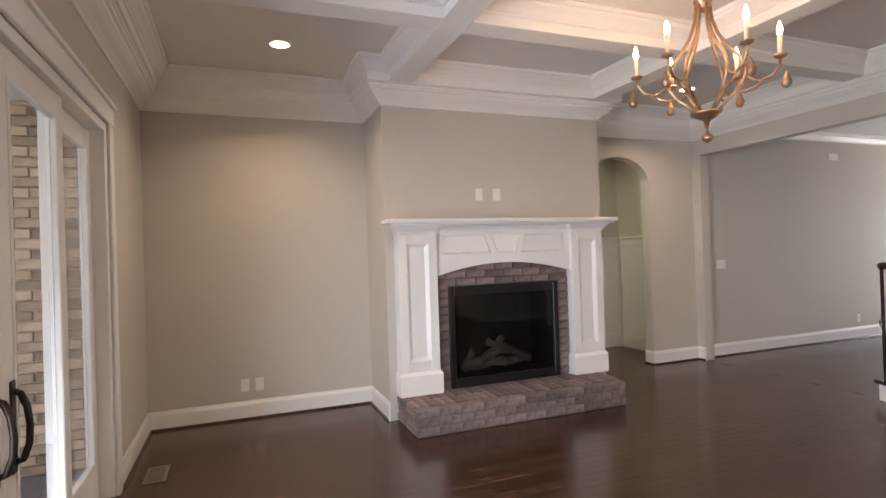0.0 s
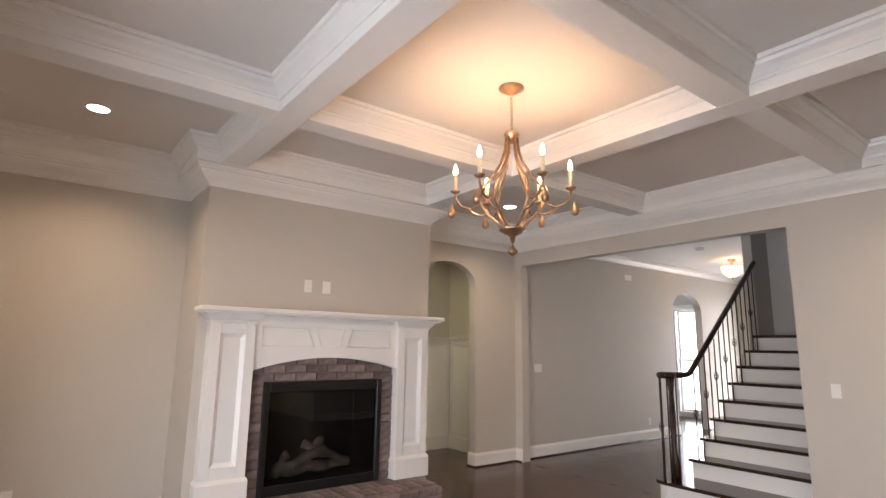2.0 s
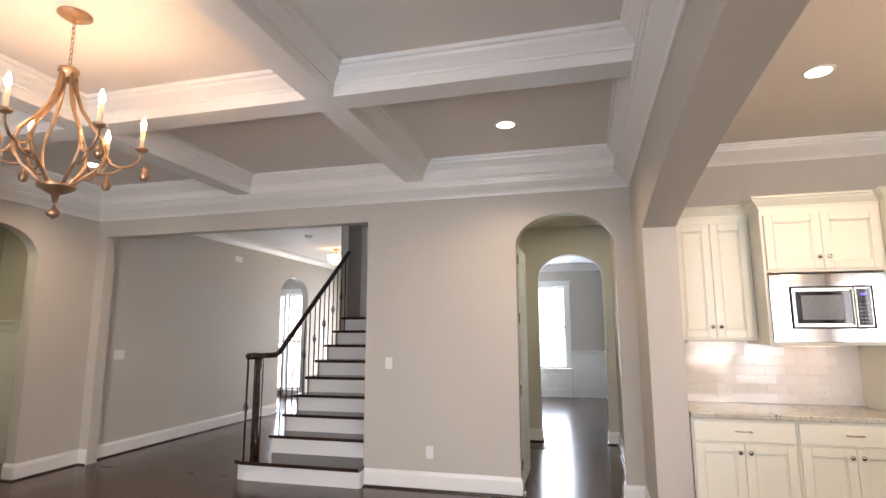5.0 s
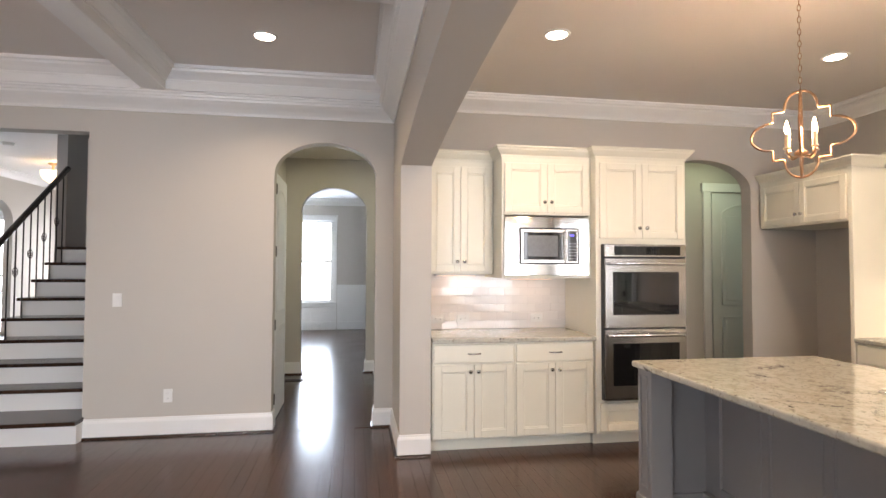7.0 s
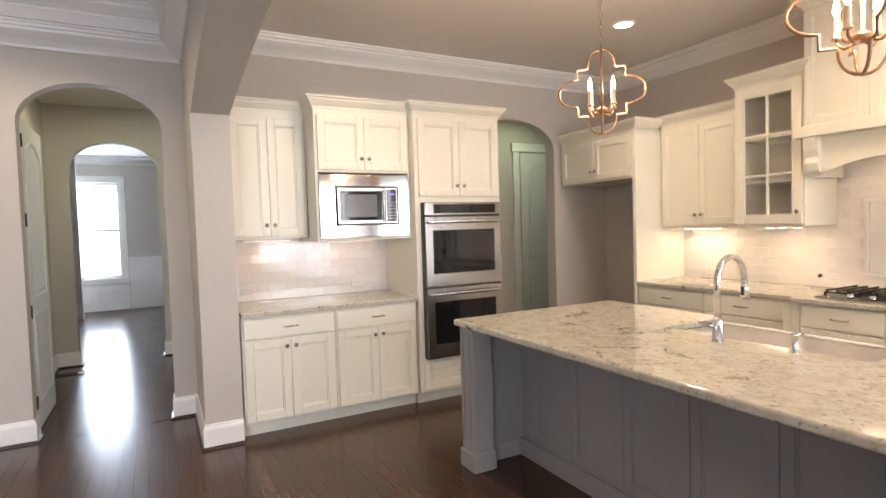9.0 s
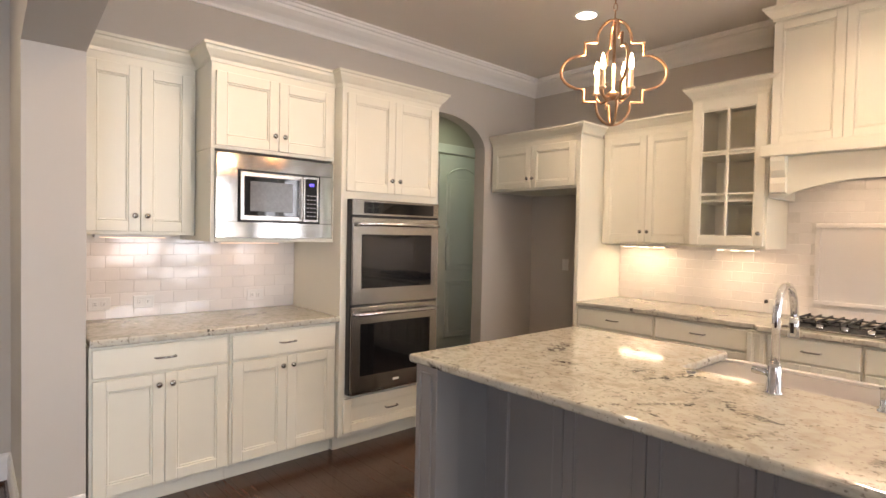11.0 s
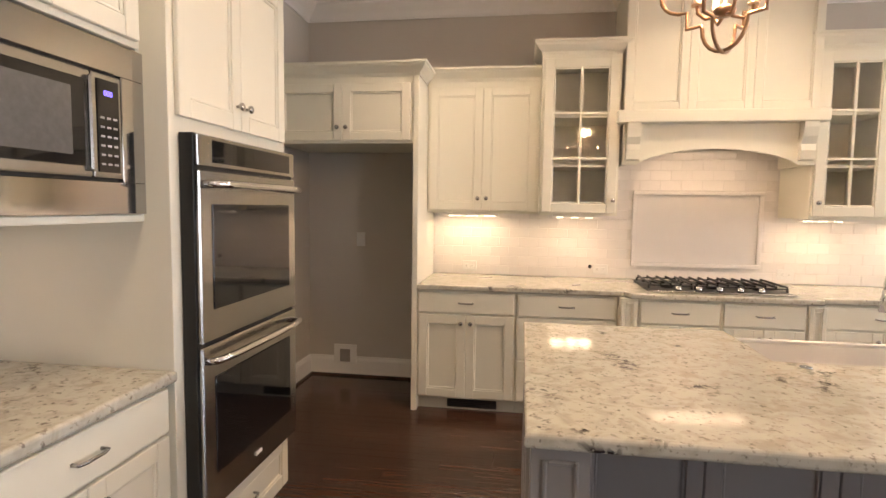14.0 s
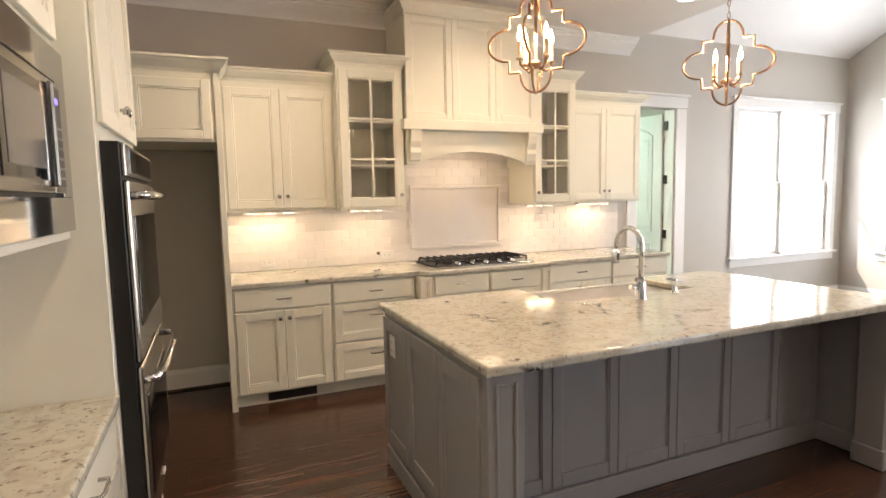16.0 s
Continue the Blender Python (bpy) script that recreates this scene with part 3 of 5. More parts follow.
# ---- windows ----
def window(name, axis, p, side, a0, a1, z0, z1, units, label, thick=0.14, casing=0.10):
    """Double-hung units in an opening; p is the room face, side points into the room."""
    t = thing(name, label, "window")
    t["kind"] = "structure"

    def blk(nm, s, e, lo, hi, d0, d1, m=TRIM, parent=t, bev=0.003):
        q0, q1 = p + side * d0, p + side * d1
        bm = B(q0, s, lo, q1, e, hi, bevel=bev) if axis == 0 else B(s, q0, lo, e, q1, hi, bevel=bev)
        return part(nm, bm, m, parent)
    blk("casing", a0 - casing, a0 - 0.001, z0, z1, 0.001, 0.022)
    blk("casing", a1 + 0.001, a1 + casing, z0, z1, 0.001, 0.022)
    blk("head_casing", a0 - casing - 0.01, a1 + casing + 0.01, z1 + 0.001, z1 + casing + 0.01, 0.001, 0.026)
    blk("head_cap", a0 - casing - 0.03, a1 + casing + 0.03, z1 + casing + 0.011, z1 + casing + 0.035, 0.001, 0.045)
    blk("window_sill", a0 - casing - 0.03, a1 + casing + 0.03, z0 - 0.03, z0 - 0.001, -thick, 0.06)
    blk("apron", a0 - casing, a1 + casing, z0 - 0.12, z0 - 0.031, 0.001, 0.02)
    w = (a1 - a0) / units
    for u in range(units):
        b0, b1 = a0 + u * w + (0.035 if u else 0.0), a0 + (u + 1) * w - (0.035 if u < units - 1 else 0.0)
        zm = (z0 + z1) / 2
        for lo, hi, d in ((z0, zm + 0.02, -0.05), (zm - 0.02, z1, -0.09)):
            f = blk("sash", b0, b0 + 0.05, lo, hi, d - 0.03, d)
            blk("stile", b1 - 0.05, b1, lo, hi, d - 0.03, d, TRIM, f)
            blk("rail", b0 + 0.05, b1 - 0.05, lo, lo + 0.05, d - 0.03, d, TRIM, f)
            blk("rail", b0 + 0.05, b1 - 0.05, hi - 0.045, hi, d - 0.03, d, TRIM, f)
            g = blk("pane", b0 + 0.05, b1 - 0.05, lo + 0.05, hi - 0.045, d - 0.018, d - 0.012, CLEAR, f, 0)
            g.visible_shadow = False
        if u:
            blk("mullion", b0 - 0.07, b0, z0, z1, -thick, 0.022)
    return t


window("window_1", 1, KS, 1, -3.22, -1.42, 0.68, 2.52, 2, "white paired double-hung window in the breakfast room")
window("window_2", 0, -3.5, 1, -4.84, -2.9, 0.68, 2.52, 2, "white double-hung windows in the gable wall")
window("window_3", 0, -3.5, 1, -2.4, -1.2, 0.68, 2.52, 1, "white double-hung window added out of view in the gable wall")
window("window_4", 0, 13.65, -1, -0.02, 1.05, 0.66, 2.60, 1, "tall white double-hung window in the dining room")
window("window_5", 0, 12.4, -1, 5.9, 7.6, 0.15, 2.45, 2, "bright white window in the front room")
setting("door_frame_front", B(12.58, 3.8, 2.4, 12.62, 5.0, 2.5, bevel=0.003), TRIM, "white head casing of an added front doorway out of view", "trim")
# added sheets that glow, so the windows read as blown-out daylight
setting("backdrop_south", B(-9, -9.05, -0.2, -1.0, -9.0, 7), OUTSIDE_GLOW, "glowing sheet standing in for daylight outside the breakfast windows", "backdrop")
setting("backdrop_west", B(-8.05, -12, -0.2, -8.0, -1.2, 7), OUTSIDE_GLOW, "glowing sheet standing in for daylight outside the gable windows", "backdrop")
setting("backdrop_east", B(15.5, -4, -0.2, 15.55, 12, 5), OUTSIDE_GLOW, "glowing sheet standing in for daylight outside the dining window", "backdrop")

# ---- staircase ----
RISE, RUN = 0.193, 0.255
st = thing("staircase", "staircase with dark treads, white risers and iron balusters", "staircase", (5.70, 3.0, 0))
YR = 1.762 - 3.0
for k in range(9):
    x0 = RUN * k - (0.16 if k == 0 else 0.0)
    x1 = RUN * (k + 1) + 0.02 if k < 8 else 3.04
    zt = RISE * (k + 1)
    yl = 0.24 if k == 0 else 0.03
    if k == 0:
        pts = [(x0 - 0.03, YR), (x0 - 0.03, yl - 0.16), (x0 + 0.02, yl - 0.05), (x0 + 0.12, yl), (x1 + 0.05, yl + 0.0), (x1 + 0.09, yl - 0.12), (x1 + 0.02, 0.03), (x1, YR)]
        part("tread", prism(bmesh.new(), pts, 2, zt - 0.035, zt), TREAD, st, "dark stained curved starting tread")
        pts2 = [(x0, YR), (x0, yl - 0.18), (x0 + 0.04, yl - 0.08), (x0 + 0.13, yl - 0.03), (x1 + 0.03, yl - 0.03), (x1 + 0.02, 0.0), (x1, YR)]
        part("riser", prism(bmesh.new(), pts2, 2, 0.0, zt - 0.036), TRIM, st, "white curved starting riser")
    else:
        part("tread", B(x0 - 0.03, YR, zt - 0.035, x1, yl, zt, bevel=0.010, seg=2), TREAD, st, "dark stained wooden tread")
        part("riser", B(x0, YR, zt - RISE + 0.001, x0 + 0.02, 0.0, zt - 0.036), TRIM, st, "white painted riser")
    if k:
        part("stringer", B(x0 + 0.02, -0.02, 0.0, RUN * (k + 1) + (0.0 if k < 8 else 2.0), 0.0, zt - 0.036), TRIM, st, "white painted side of the stairs")


def baluster(t, x, y, z0, z1, basket):
    b = part("baluster", tube(bmesh.new(), [(x, y, z0), (x, y, z1)], 0.0075, 6), IRON, t, "dark iron baluster")
    if basket:
        zc = (z0 + z1) / 2
        bm = bmesh.new()
        for q in range(4):
            a = q * math.pi / 2
            tube(bm, [(x + 0.026 * math.sin(math.pi * s / 8) * math.cos(a + s * 0.35), y + 0.026 * math.sin(math.pi * s / 8) * math.sin(a + s * 0.35), zc - 0.055 + 0.11 * s / 8) for s in range(9)], 0.004, 5)
        part("basket", bm, IRON, b)


rz = lambda x: 1.27 + (x - 0.23) * (2.72 - 1.27) / (2.08 - 0.23)
i = 0
for k in range(1, 9):
    for f in (0.05, 0.175):
        x = RUN * k + f
        if x < 2.06:
            baluster(st, x, -0.05, RISE * (k + 1), rz(x) - 0.02, i % 2 == 0)
        i += 1
part("handrail", tube(bmesh.new(), [(-0.02, 0.02, 1.265), (0.08, -0.02, 1.265), (0.17, -0.05, 1.268), (0.23, -0.05, 1.285), (0.32, -0.05, rz(0.32) + 0.01), (2.06, -0.05, rz(2.06))], 0.031, 10), TREAD, st, "dark stained rising handrail")
part("volute", lathe(bmesh.new(), [(0.0, -0.035), (0.085, -0.035), (0.10, -0.015), (0.10, 0.015), (0.08, 0.03), (0.0, 0.034)], -0.06, 0.06, 1.265, 20), TREAD, st, "round scrolled handrail end")
part("newel_post", lathe(bmesh.new(), [(0.045, 0.193), (0.045, 0.40), (0.036, 0.42), (0.028, 0.50), (0.034, 0.80), (0.026, 1.10), (0.036, 1.16), (0.036, 1.24)], -0.03, 0.03, 0, 14), TREAD, st, "dark turned newel post")
for a in range(5):
    an = 0.6 + a * 1.1
    baluster(st, -0.05 + 0.085 * math.cos(an), 0.06 + 0.085 * math.sin(an), 0.193, 1.24, a == 1)

# foyer lamp
fl = thing("foyer_ceiling_lamp", "lit semi-flush bowl lamp under the foyer ceiling", "ceiling lamp", (9.9, 4.2, 3.13))
part("canopy", lathe(bmesh.new(), [(0.07, 0), (0.07, -0.02), (0.02, -0.04), (0.012, -0.14)]), BRONZE, fl)
part("shade", lathe(bmesh.new(), [(0.17, -0.13), (0.165, -0.19), (0.13, -0.26), (0.06, -0.31), (0.0, -0.32)]), SHADE, fl, "glowing alabaster glass bowl")
part("finial", lathe(bmesh.new(), [(0.02, -0.32), (0.014, -0.34), (0.0, -0.37)]), BRONZE, fl)
lamp("foyer_bulb", "POINT", 14, pose(9.9, 4.2, 2.98), WARM, 0.08)


sd = thing("smoke_detector", "round white smoke detector under the foyer ceiling", "smoke detector", (8.42, 4.0, 3.13))
part("base", lathe(bmesh.new(), [(0.072, 0.0), (0.072, -0.012), (0.066, -0.014), (0.0, -0.014)], n=24), PLATE, sd)
part("cover", lathe(bmesh.new(), [(0.062, -0.0142), (0.058, -0.034), (0.045, -0.042), (0.0, -0.044)], n=24), PLATE, sd)


# ---- small wall fittings ----
def plate(label, category, axis, side, at, w=0.075, h=0.118, kind="outlet"):
    """A cover plate on a wall; side is the way out of the wall."""
    t = thing(kind, label, category, at)

    def blk(nm, s, e, lo, hi, d0, d1, m, bev=0.0):
        bm = B(side * d0, s, lo, side * d1, e, hi, bevel=bev) if axis == 0 else B(s, side * d0, lo, e, side * d1, hi, bevel=bev)
        part(nm, bm, m, t)
    blk("cover", -w / 2, w / 2, -h / 2, h / 2, 0.0005, 0.007, PLATE, 0.002)
    if kind == "outlet":
        wide = w > h
        for c in ((-0.022, 0.022)):
            if wide:
                blk("socket", c - 0.015, c + 0.015, -0.016, 0.016, 0.006, 0.009, PLATE, 0.002)
                for d in (-0.005, 0.005):
                    blk("slot", c - 0.005, c + 0.005, d - 0.001, d + 0.001, 0.0085, 0.0096, SLOT)
            else:
                blk("socket", -0.016, 0.016, c - 0.015, c + 0.015, 0.006, 0.009, PLATE, 0.002)
                for d in (-0.005, 0.005):
                    blk("slot", d - 0.001, d + 0.001, c - 0.005, c + 0.005, 0.0085, 0.0096, SLOT)
    elif kind == "light_switch":
        n = max(1, round((w - 0.03) / 0.045))
        for k in range(n):
            c = (k - (n - 1) / 2) * 0.046
            blk("rocker", c - 0.015, c + 0.015, -0.032, 0.032, 0.006, 0.011, PLATE, 0.002)
    return t


plate("white wall outlet beside the stair opening", "outlet", 0, -1, (E, 1.08, 0.355))
plate("white rocker switch beside the stair opening", "light switch", 0, -1, (E, 1.515, 1.205), kind="light_switch")
plate("white outlet low on the alcove wall", "outlet", 1, -1, (0.0, N, 0.32))
plate("blank white plate low on the alcove wall", "wall plate", 1, -1, (0.13, N, 0.32), kind="wall_plate")
plate("white outlet over the mantel", "outlet", 1, -1, (2.19, 4.663, 2.08))
plate("blank white plate over the mantel", "wall plate", 1, -1, (2.38, 4.663, 2.08), 0.085, kind="wall_plate")
plate("white triple switch on the foyer wall", "light switch", 1, -1, (6.1, FN, 1.24), 0.165, kind="light_switch")
plate("white door chime box high on the wall", "door chime", 1, -1, (8.46, FN, 2.78), 0.20, 0.10, kind="door_chime")
plate("white outlet low on the foyer wall", "outlet", 1, -1, (6.5, FN, 0.10), 0.115, 0.07)
plate("white outlet low on the foyer wall", "outlet", 1, -1, (8.9, FN, 0.30))
plate("white outlet on the dado", "outlet", 0, -1, (13.62, 0.3, 0.12), 0.115, 0.07)
plate("white switch in the fridge alcove", "light switch", 1, 1, (5.06, KS, 1.19), kind="light_switch")

for nm, (x, y) in (("a", (-0.62, 4.24)), ("b", (7.9, 0.27))):
    v = thing("floor_register", "louvred floor register set into the boards", "floor vent", (x, y, 0))
    part("frame", B(-0.075, -0.16, 0.001, 0.075, 0.16, 0.006, bevel=0.002), REGISTER if nm == "a" else IRON, v)
    part("opening", B(-0.05, -0.13, 0.006, 0.05, 0.13, 0.0075), SLOT, v)
    for k in range(12):
        part("slat", B(-0.05, -0.125 + k * 0.0215, 0.0075, 0.05, -0.117 + k * 0.0215, 0.010), REGISTER if nm == "a" else IRON, v)


# ---- recessed lights ----
can = thing("recessed_light", "lit recessed ceiling light with a white trim ring", "ceiling light", (4.69, 0.14, TOP), group="recessed ceiling lights")
part("trim_ring", lathe(bmesh.new(), [(0.095, 0), (0.093, -0.006), (0.075, -0.008), (0.073, 0)], n=28), TRIM, can)
part("lens", lathe(bmesh.new(), [(0.073, -0.002), (0.072, -0.005), (0.0, -0.006)], n=28), CAN, can)
cans = [(4.69, 0.14, TOP), (0.33, 4.38, TOP), (4.68, 4.45, TOP), (0.33, 0.14, TOP), (4.07, -1.94, KTOP), (4.08, -4.21, KTOP), (0.72, -4.22, KTOP), (0.72, -1.92, KTOP), (2.4, -4.2, KTOP)]
for x, y, z in cans[1:]:
    copy_thing(can, pose(x, y, z))
for x, y, z in cans:
    lamp("can_light", "AREA", 8.5 if z > KTOP else 7, look((x, y, z - 0.012), (x, y, 0)), SOFT, 0.13, spread=130)

# ---- patio doors and porch ----
pd = thing("patio_door_frame", "white painted casing round the sliding patio doors", "door frame")
pd["kind"] = "structure"
for nm, a in (("jamb", (W - 0.14, 3.90, 0, W + 0.001, 3.958, 2.438)), ("jamb", (W - 0.14, 0.602, 0, W + 0.001, 0.66, 2.438)), ("head", (W - 0.14, 0.66, 2.38, W + 0.001, 3.90, 2.438)),
              ("casing", (W + 0.001, 3.96, 0, W + 0.022, 4.07, 2.44)), ("casing", (W + 0.001, 0.49, 0, W + 0.022, 0.60, 2.44)), ("head_casing", (W + 0.001, 0.48, 2.44, W + 0.026, 4.08, 2.56)),
              ("head_cap", (W + 0.001, 0.46, 2.56, W + 0.045, 4.10, 2.585))):
    part(nm, B(*a, bevel=0.004), TRIM, pd)
part("threshold", B(W - 0.16, 0.66, 0.0, W + 0.02, 3.90, 0.022, bevel=0.004), IRON, pd, "dark metal threshold")
for k, (y0, y1, x) in enumerate(((0.66, 1.51, -0.125), (1.45, 2.285, -0.075), (2.285, 3.12, -0.075), (3.06, 3.90, -0.125))):
    d = thing("patio_door", "white glazed patio door panel" + (" with a dark lever pull" if k in (1, 2) else ""), "glass door", (W + x, y0, 0.022), group="patio door panels")
    w = y1 - y0
    part("stile", B(0, 0, 0, 0.042, 0.115, 2.35, bevel=0.004), TRIM, d)
    part("stile", B(0, w - 0.115, 0, 0.042, w, 2.35, bevel=0.004), TRIM, d)
    part("top_rail", B(0.001, 0.115, 2.23, 0.041, w - 0.115, 2.35, bevel=0.004), TRIM, d)
    part("bottom_rail", B(0.001, 0.115, 0, 0.041, w - 0.115, 0.25, bevel=0.004), TRIM, d)
    bm = bmesh.new()
    for a in ((0.115, 0.25, 0.130, 2.23), (w - 0.130, 0.25, w - 0.115, 2.23), (0.13, 0.25, w - 0.13, 0.265), (0.13, 2.215, w - 0.13, 2.23)):
        box(bm, 0.012, a[0], a[1], 0.050, a[2], a[3], bevel=0.005)
    part("glazing_bead", bm, TRIM, d)
    g = part("pane", B(0.018, 0.13, 0.265, 0.024, w - 0.13, 2.215), CLEAR, d)
    g.visible_shadow = False
    if k in (1, 2):
        yh = w - 0.075 if k == 1 else 0.085
        h = part("handle", tube(bmesh.new(), [(0.045, yh, 0.76), (0.075, yh, 0.77), (0.095, yh, 0.83), (0.098, yh, 0.90), (0.09, yh, 0.97), (0.07, yh, 1.02), (0.045, yh, 1.03)], 0.013, 8), IRON, d, "dark bronze pull handle")
        part("escutcheon", B(0.042, yh - 0.022, 0.72, 0.050, yh + 0.022, 1.07, bevel=0.003), IRON, h)
setting("porch_wall_backing", B(-4.2, 4.72, -0.2, W - 0.141, 4.9, 2.9), PORCH_MORTAR, "mortar bed of the porch brick wall", "wall")
setting("porch_paving", B(-4.2, -0.9, -0.2, W - 0.141, 4.72, -0.03), PAVING, "grey porch paving outside the doors", "pavement")
setting("porch_ceiling", B(-2.3, -0.9, 2.75, W - 0.141, 4.9, 2.85), WHITE_CEIL, "painted porch ceiling", "ceiling")

# ---- fireplace ----
BY = 4.663
fp = thing("mantel", "white painted mantelpiece with panelled legs and arched frieze", "mantelpiece", (2.42, BY, 0))
for s in (-1, 1):
    xo, xi = s * 1.11, s * 0.735
    a, b = min(xo, xi), max(xo, xi)
    leg = part("leg", B(a, -0.100, 0.232, b, -0.001, 1.70), TRIM, fp)
    for q0, q1 in ((a, a + 0.085), (b - 0.085, b)):
        part("stile", B(q0, -0.126, 0.232, q1, -0.1002, 1.70, bevel=0.003), TRIM, leg)
    for z0, z1 in ((0.42, 0.54), (1.61, 1.70)):
        part("rail", B(a + 0.085, -0.1255, z0, b - 0.085, -0.1002, z1, bevel=0.003), TRIM, leg)
    ia, ib, za, zb = a + 0.085, b - 0.085, 0.54, 1.61
    bm = bmesh.new()
    rim = [bm.verts.new((x, -0.123, z)) for x, z in ((ia, za), (ib, za), (ib, zb), (ia, zb))]
    mid = [bm.verts.new((x, -0.114, z)) for x, z in ((ia + 0.012, za + 0.012), (ib - 0.012, za + 0.012), (ib - 0.012, zb - 0.012), (ia + 0.012, zb - 0.012))]
    low = [bm.verts.new((x, -0.1005, z)) for x, z in ((ia + 0.032, za + 0.032), (ib - 0.032, za + 0.032), (ib - 0.032, zb - 0.032), (ia + 0.032, zb - 0.032))]
    for r0, r1 in ((rim, mid), (mid, low)):
        for k in range(4):
            bm.faces.new((r0[k], r0[(k + 1) % 4], r1[(k + 1) % 4], r1[k]))
    part("panel_moulding", bm, TRIM, leg)
    part("plinth", B(a - 0.02, -0.15, 0.231, b + 0.02, -0.001, 0.42, bevel=0.006), TRIM, leg)
    part("plinth_cap", sweep(bmesh.new(), [(0, 0), (0.02, 0), (0.012, 0.012), (0, 0.025)], [(a, -0.001), (a, -0.126), (b, -0.126), (b, -0.001)][::-1], z=0.42), TRIM, leg)
    part("capital", sweep(bmesh.new(), [(0, 0), (0.008, 0), (0.012, 0.02), (0.03, 0.035), (0.055, 0.07), (0.06, 0.09), (0, 0.09)], [(a, -0.001), (a, -0.126), (b, -0.126), (b, -0.001)][::-1], z=1.70), TRIM, leg)
n = 24
fr = [(-0.735 + 1.47 * k / n, 1.30 + 0.11 * (1 - ((2 * k / n) - 1) ** 2)) for k in range(n + 1)]
frieze = part("frieze", prism(bmesh.new(), fr + [(0.735, 1.79), (-0.735, 1.79)], 1, -0.066, -0.001), TRIM, fp, "white arched frieze board")
part("top_rail", B(-0.735, -0.088, 1.69, 0.735, -0.0662, 1.79, bevel=0.003), TRIM, frieze)
part("arched_rail", prism(bmesh.new(), fr + [(0.735, 1.50), (-0.735, 1.50)], 1, -0.088, -0.0662), TRIM, frieze)
for outline in ([(-0.735, 1.50), (-0.665, 1.50), (-0.665, 1.69), (-0.735, 1.69)], [(-0.16, 1.50), (-0.10, 1.50), (-0.165, 1.69), (-0.225, 1.69)],
                [(0.10, 1.50), (0.16, 1.50), (0.225, 1.69), (0.165, 1.69)], [(0.665, 1.50), (0.735, 1.50), (0.735, 1.69), (0.665, 1.69)]):
    part("stile", prism(bmesh.new(), outline, 1, -0.0875, -0.0662), TRIM, frieze)
for outline in ([(-0.66, 1.505), (-0.165, 1.505), (-0.23, 1.685), (-0.66, 1.685)], [(-0.095, 1.505), (0.095, 1.505), (0.16, 1.685), (-0.16, 1.685)], [(0.165, 1.505), (0.66, 1.505), (0.66, 1.685), (0.23, 1.685)]):
    part("panel_moulding", tube(bmesh.new(), [(x, -0.072, z) for x, z in outline], 0.014, 6, True), TRIM, frieze)
part("bed_moulding", sweep(bmesh.new(), [(0, 0), (0.01, 0), (0.02, 0.02), (0.045, 0.045), (0.05, 0.06), (0, 0.06)], [(0.735, -0.086), (-0.735, -0.086)], z=1.73), TRIM, fp)
part("shelf", B(-1.225, -0.265, 1.792, 1.225, -0.001, 1.832, bevel=0.006), TRIM, fp, "white mantel shelf")
part("shelf_moulding", B(-1.20, -0.235, 1.775, 1.20, -0.001, 1.7915, bevel=0.004), TRIM, fp)

fb = thing("firebox", "black gas fireplace insert with a glass front and logs", "fireplace", (2.42, BY, 0.232))
for q in ((-0.56, 0.42, 0.03, 0.56, 0.44, 0.925), (-0.558, 0.002, 0.03, -0.545, 0.42, 0.925), (0.545, 0.002, 0.03, 0.558, 0.42, 0.925), (-0.545, 0.002, 0.03, 0.545, 0.42, 0.045), (-0.545, 0.002, 0.91, 0.545, 0.42, 0.925)):
    part("shell", B(*q), BLACK, fb)
for a in ((-0.60, 0.0, -0.545, 0.965), (0.545, 0.0, 0.60, 0.965), (-0.545, 0.875, 0.545, 0.965), (-0.545, 0.0, 0.545, 0.085)):
    part("frame", B(a[0], -0.055, a[1], a[2], -0.022, a[3], bevel=0.006), BLACK, fb)
part("glass_front", B(-0.545, -0.032, 0.085, 0.545, -0.028, 0.875), FIRE_GLASS, fb).visible_shadow = False
for k, (x0, x1, z0, z1, r) in enumerate(((-0.40, 0.10, 0.14, 0.33, 0.045), (-0.10, 0.38, 0.36, 0.16, 0.045), (-0.30, 0.32, 0.13, 0.15, 0.05), (-0.05, 0.12, 0.15, 0.38, 0.04), (-0.38, -0.26, 0.12, 0.30, 0.04))):
    bm = bmesh.new()
    m = 7
    tube(bm, [(x0 + (x1 - x0) * q / m, 0.14 + 0.05 * k % 0.16 + 0.02 * math.sin(q * 2 + k), z0 + (z1 - z0) * q / m + 0.012 * math.sin(q * 1.7 + k)) for q in range(m + 1)], r, 9, taper=[r * (0.75 + 0.3 * math.sin(q * 2.3 + k) ** 2) for q in range(m + 1)])
    part("log", bm, LOG, fb, "charred grey-brown ceramic log")
setting("hearth_core", B(1.31, 4.11, 0.0, 3.40, BY - 0.001, 0.22), MORTAR, "mortar bed of the raised brick hearth", "hearth")
bm = bmesh.new()
for q in ((1.69, 0.23, 1.865, 1.42), (2.975, 0.23, 3.15, 1.42), (1.865, 1.155, 2.975, 1.42)):
    box(bm, q[0], BY - 0.02, q[1], q[2], BY - 0.0005, q[3])
setting("surround_core", bm, MORTAR, "mortar bed of the brick fireplace surround", "fireplace surround")

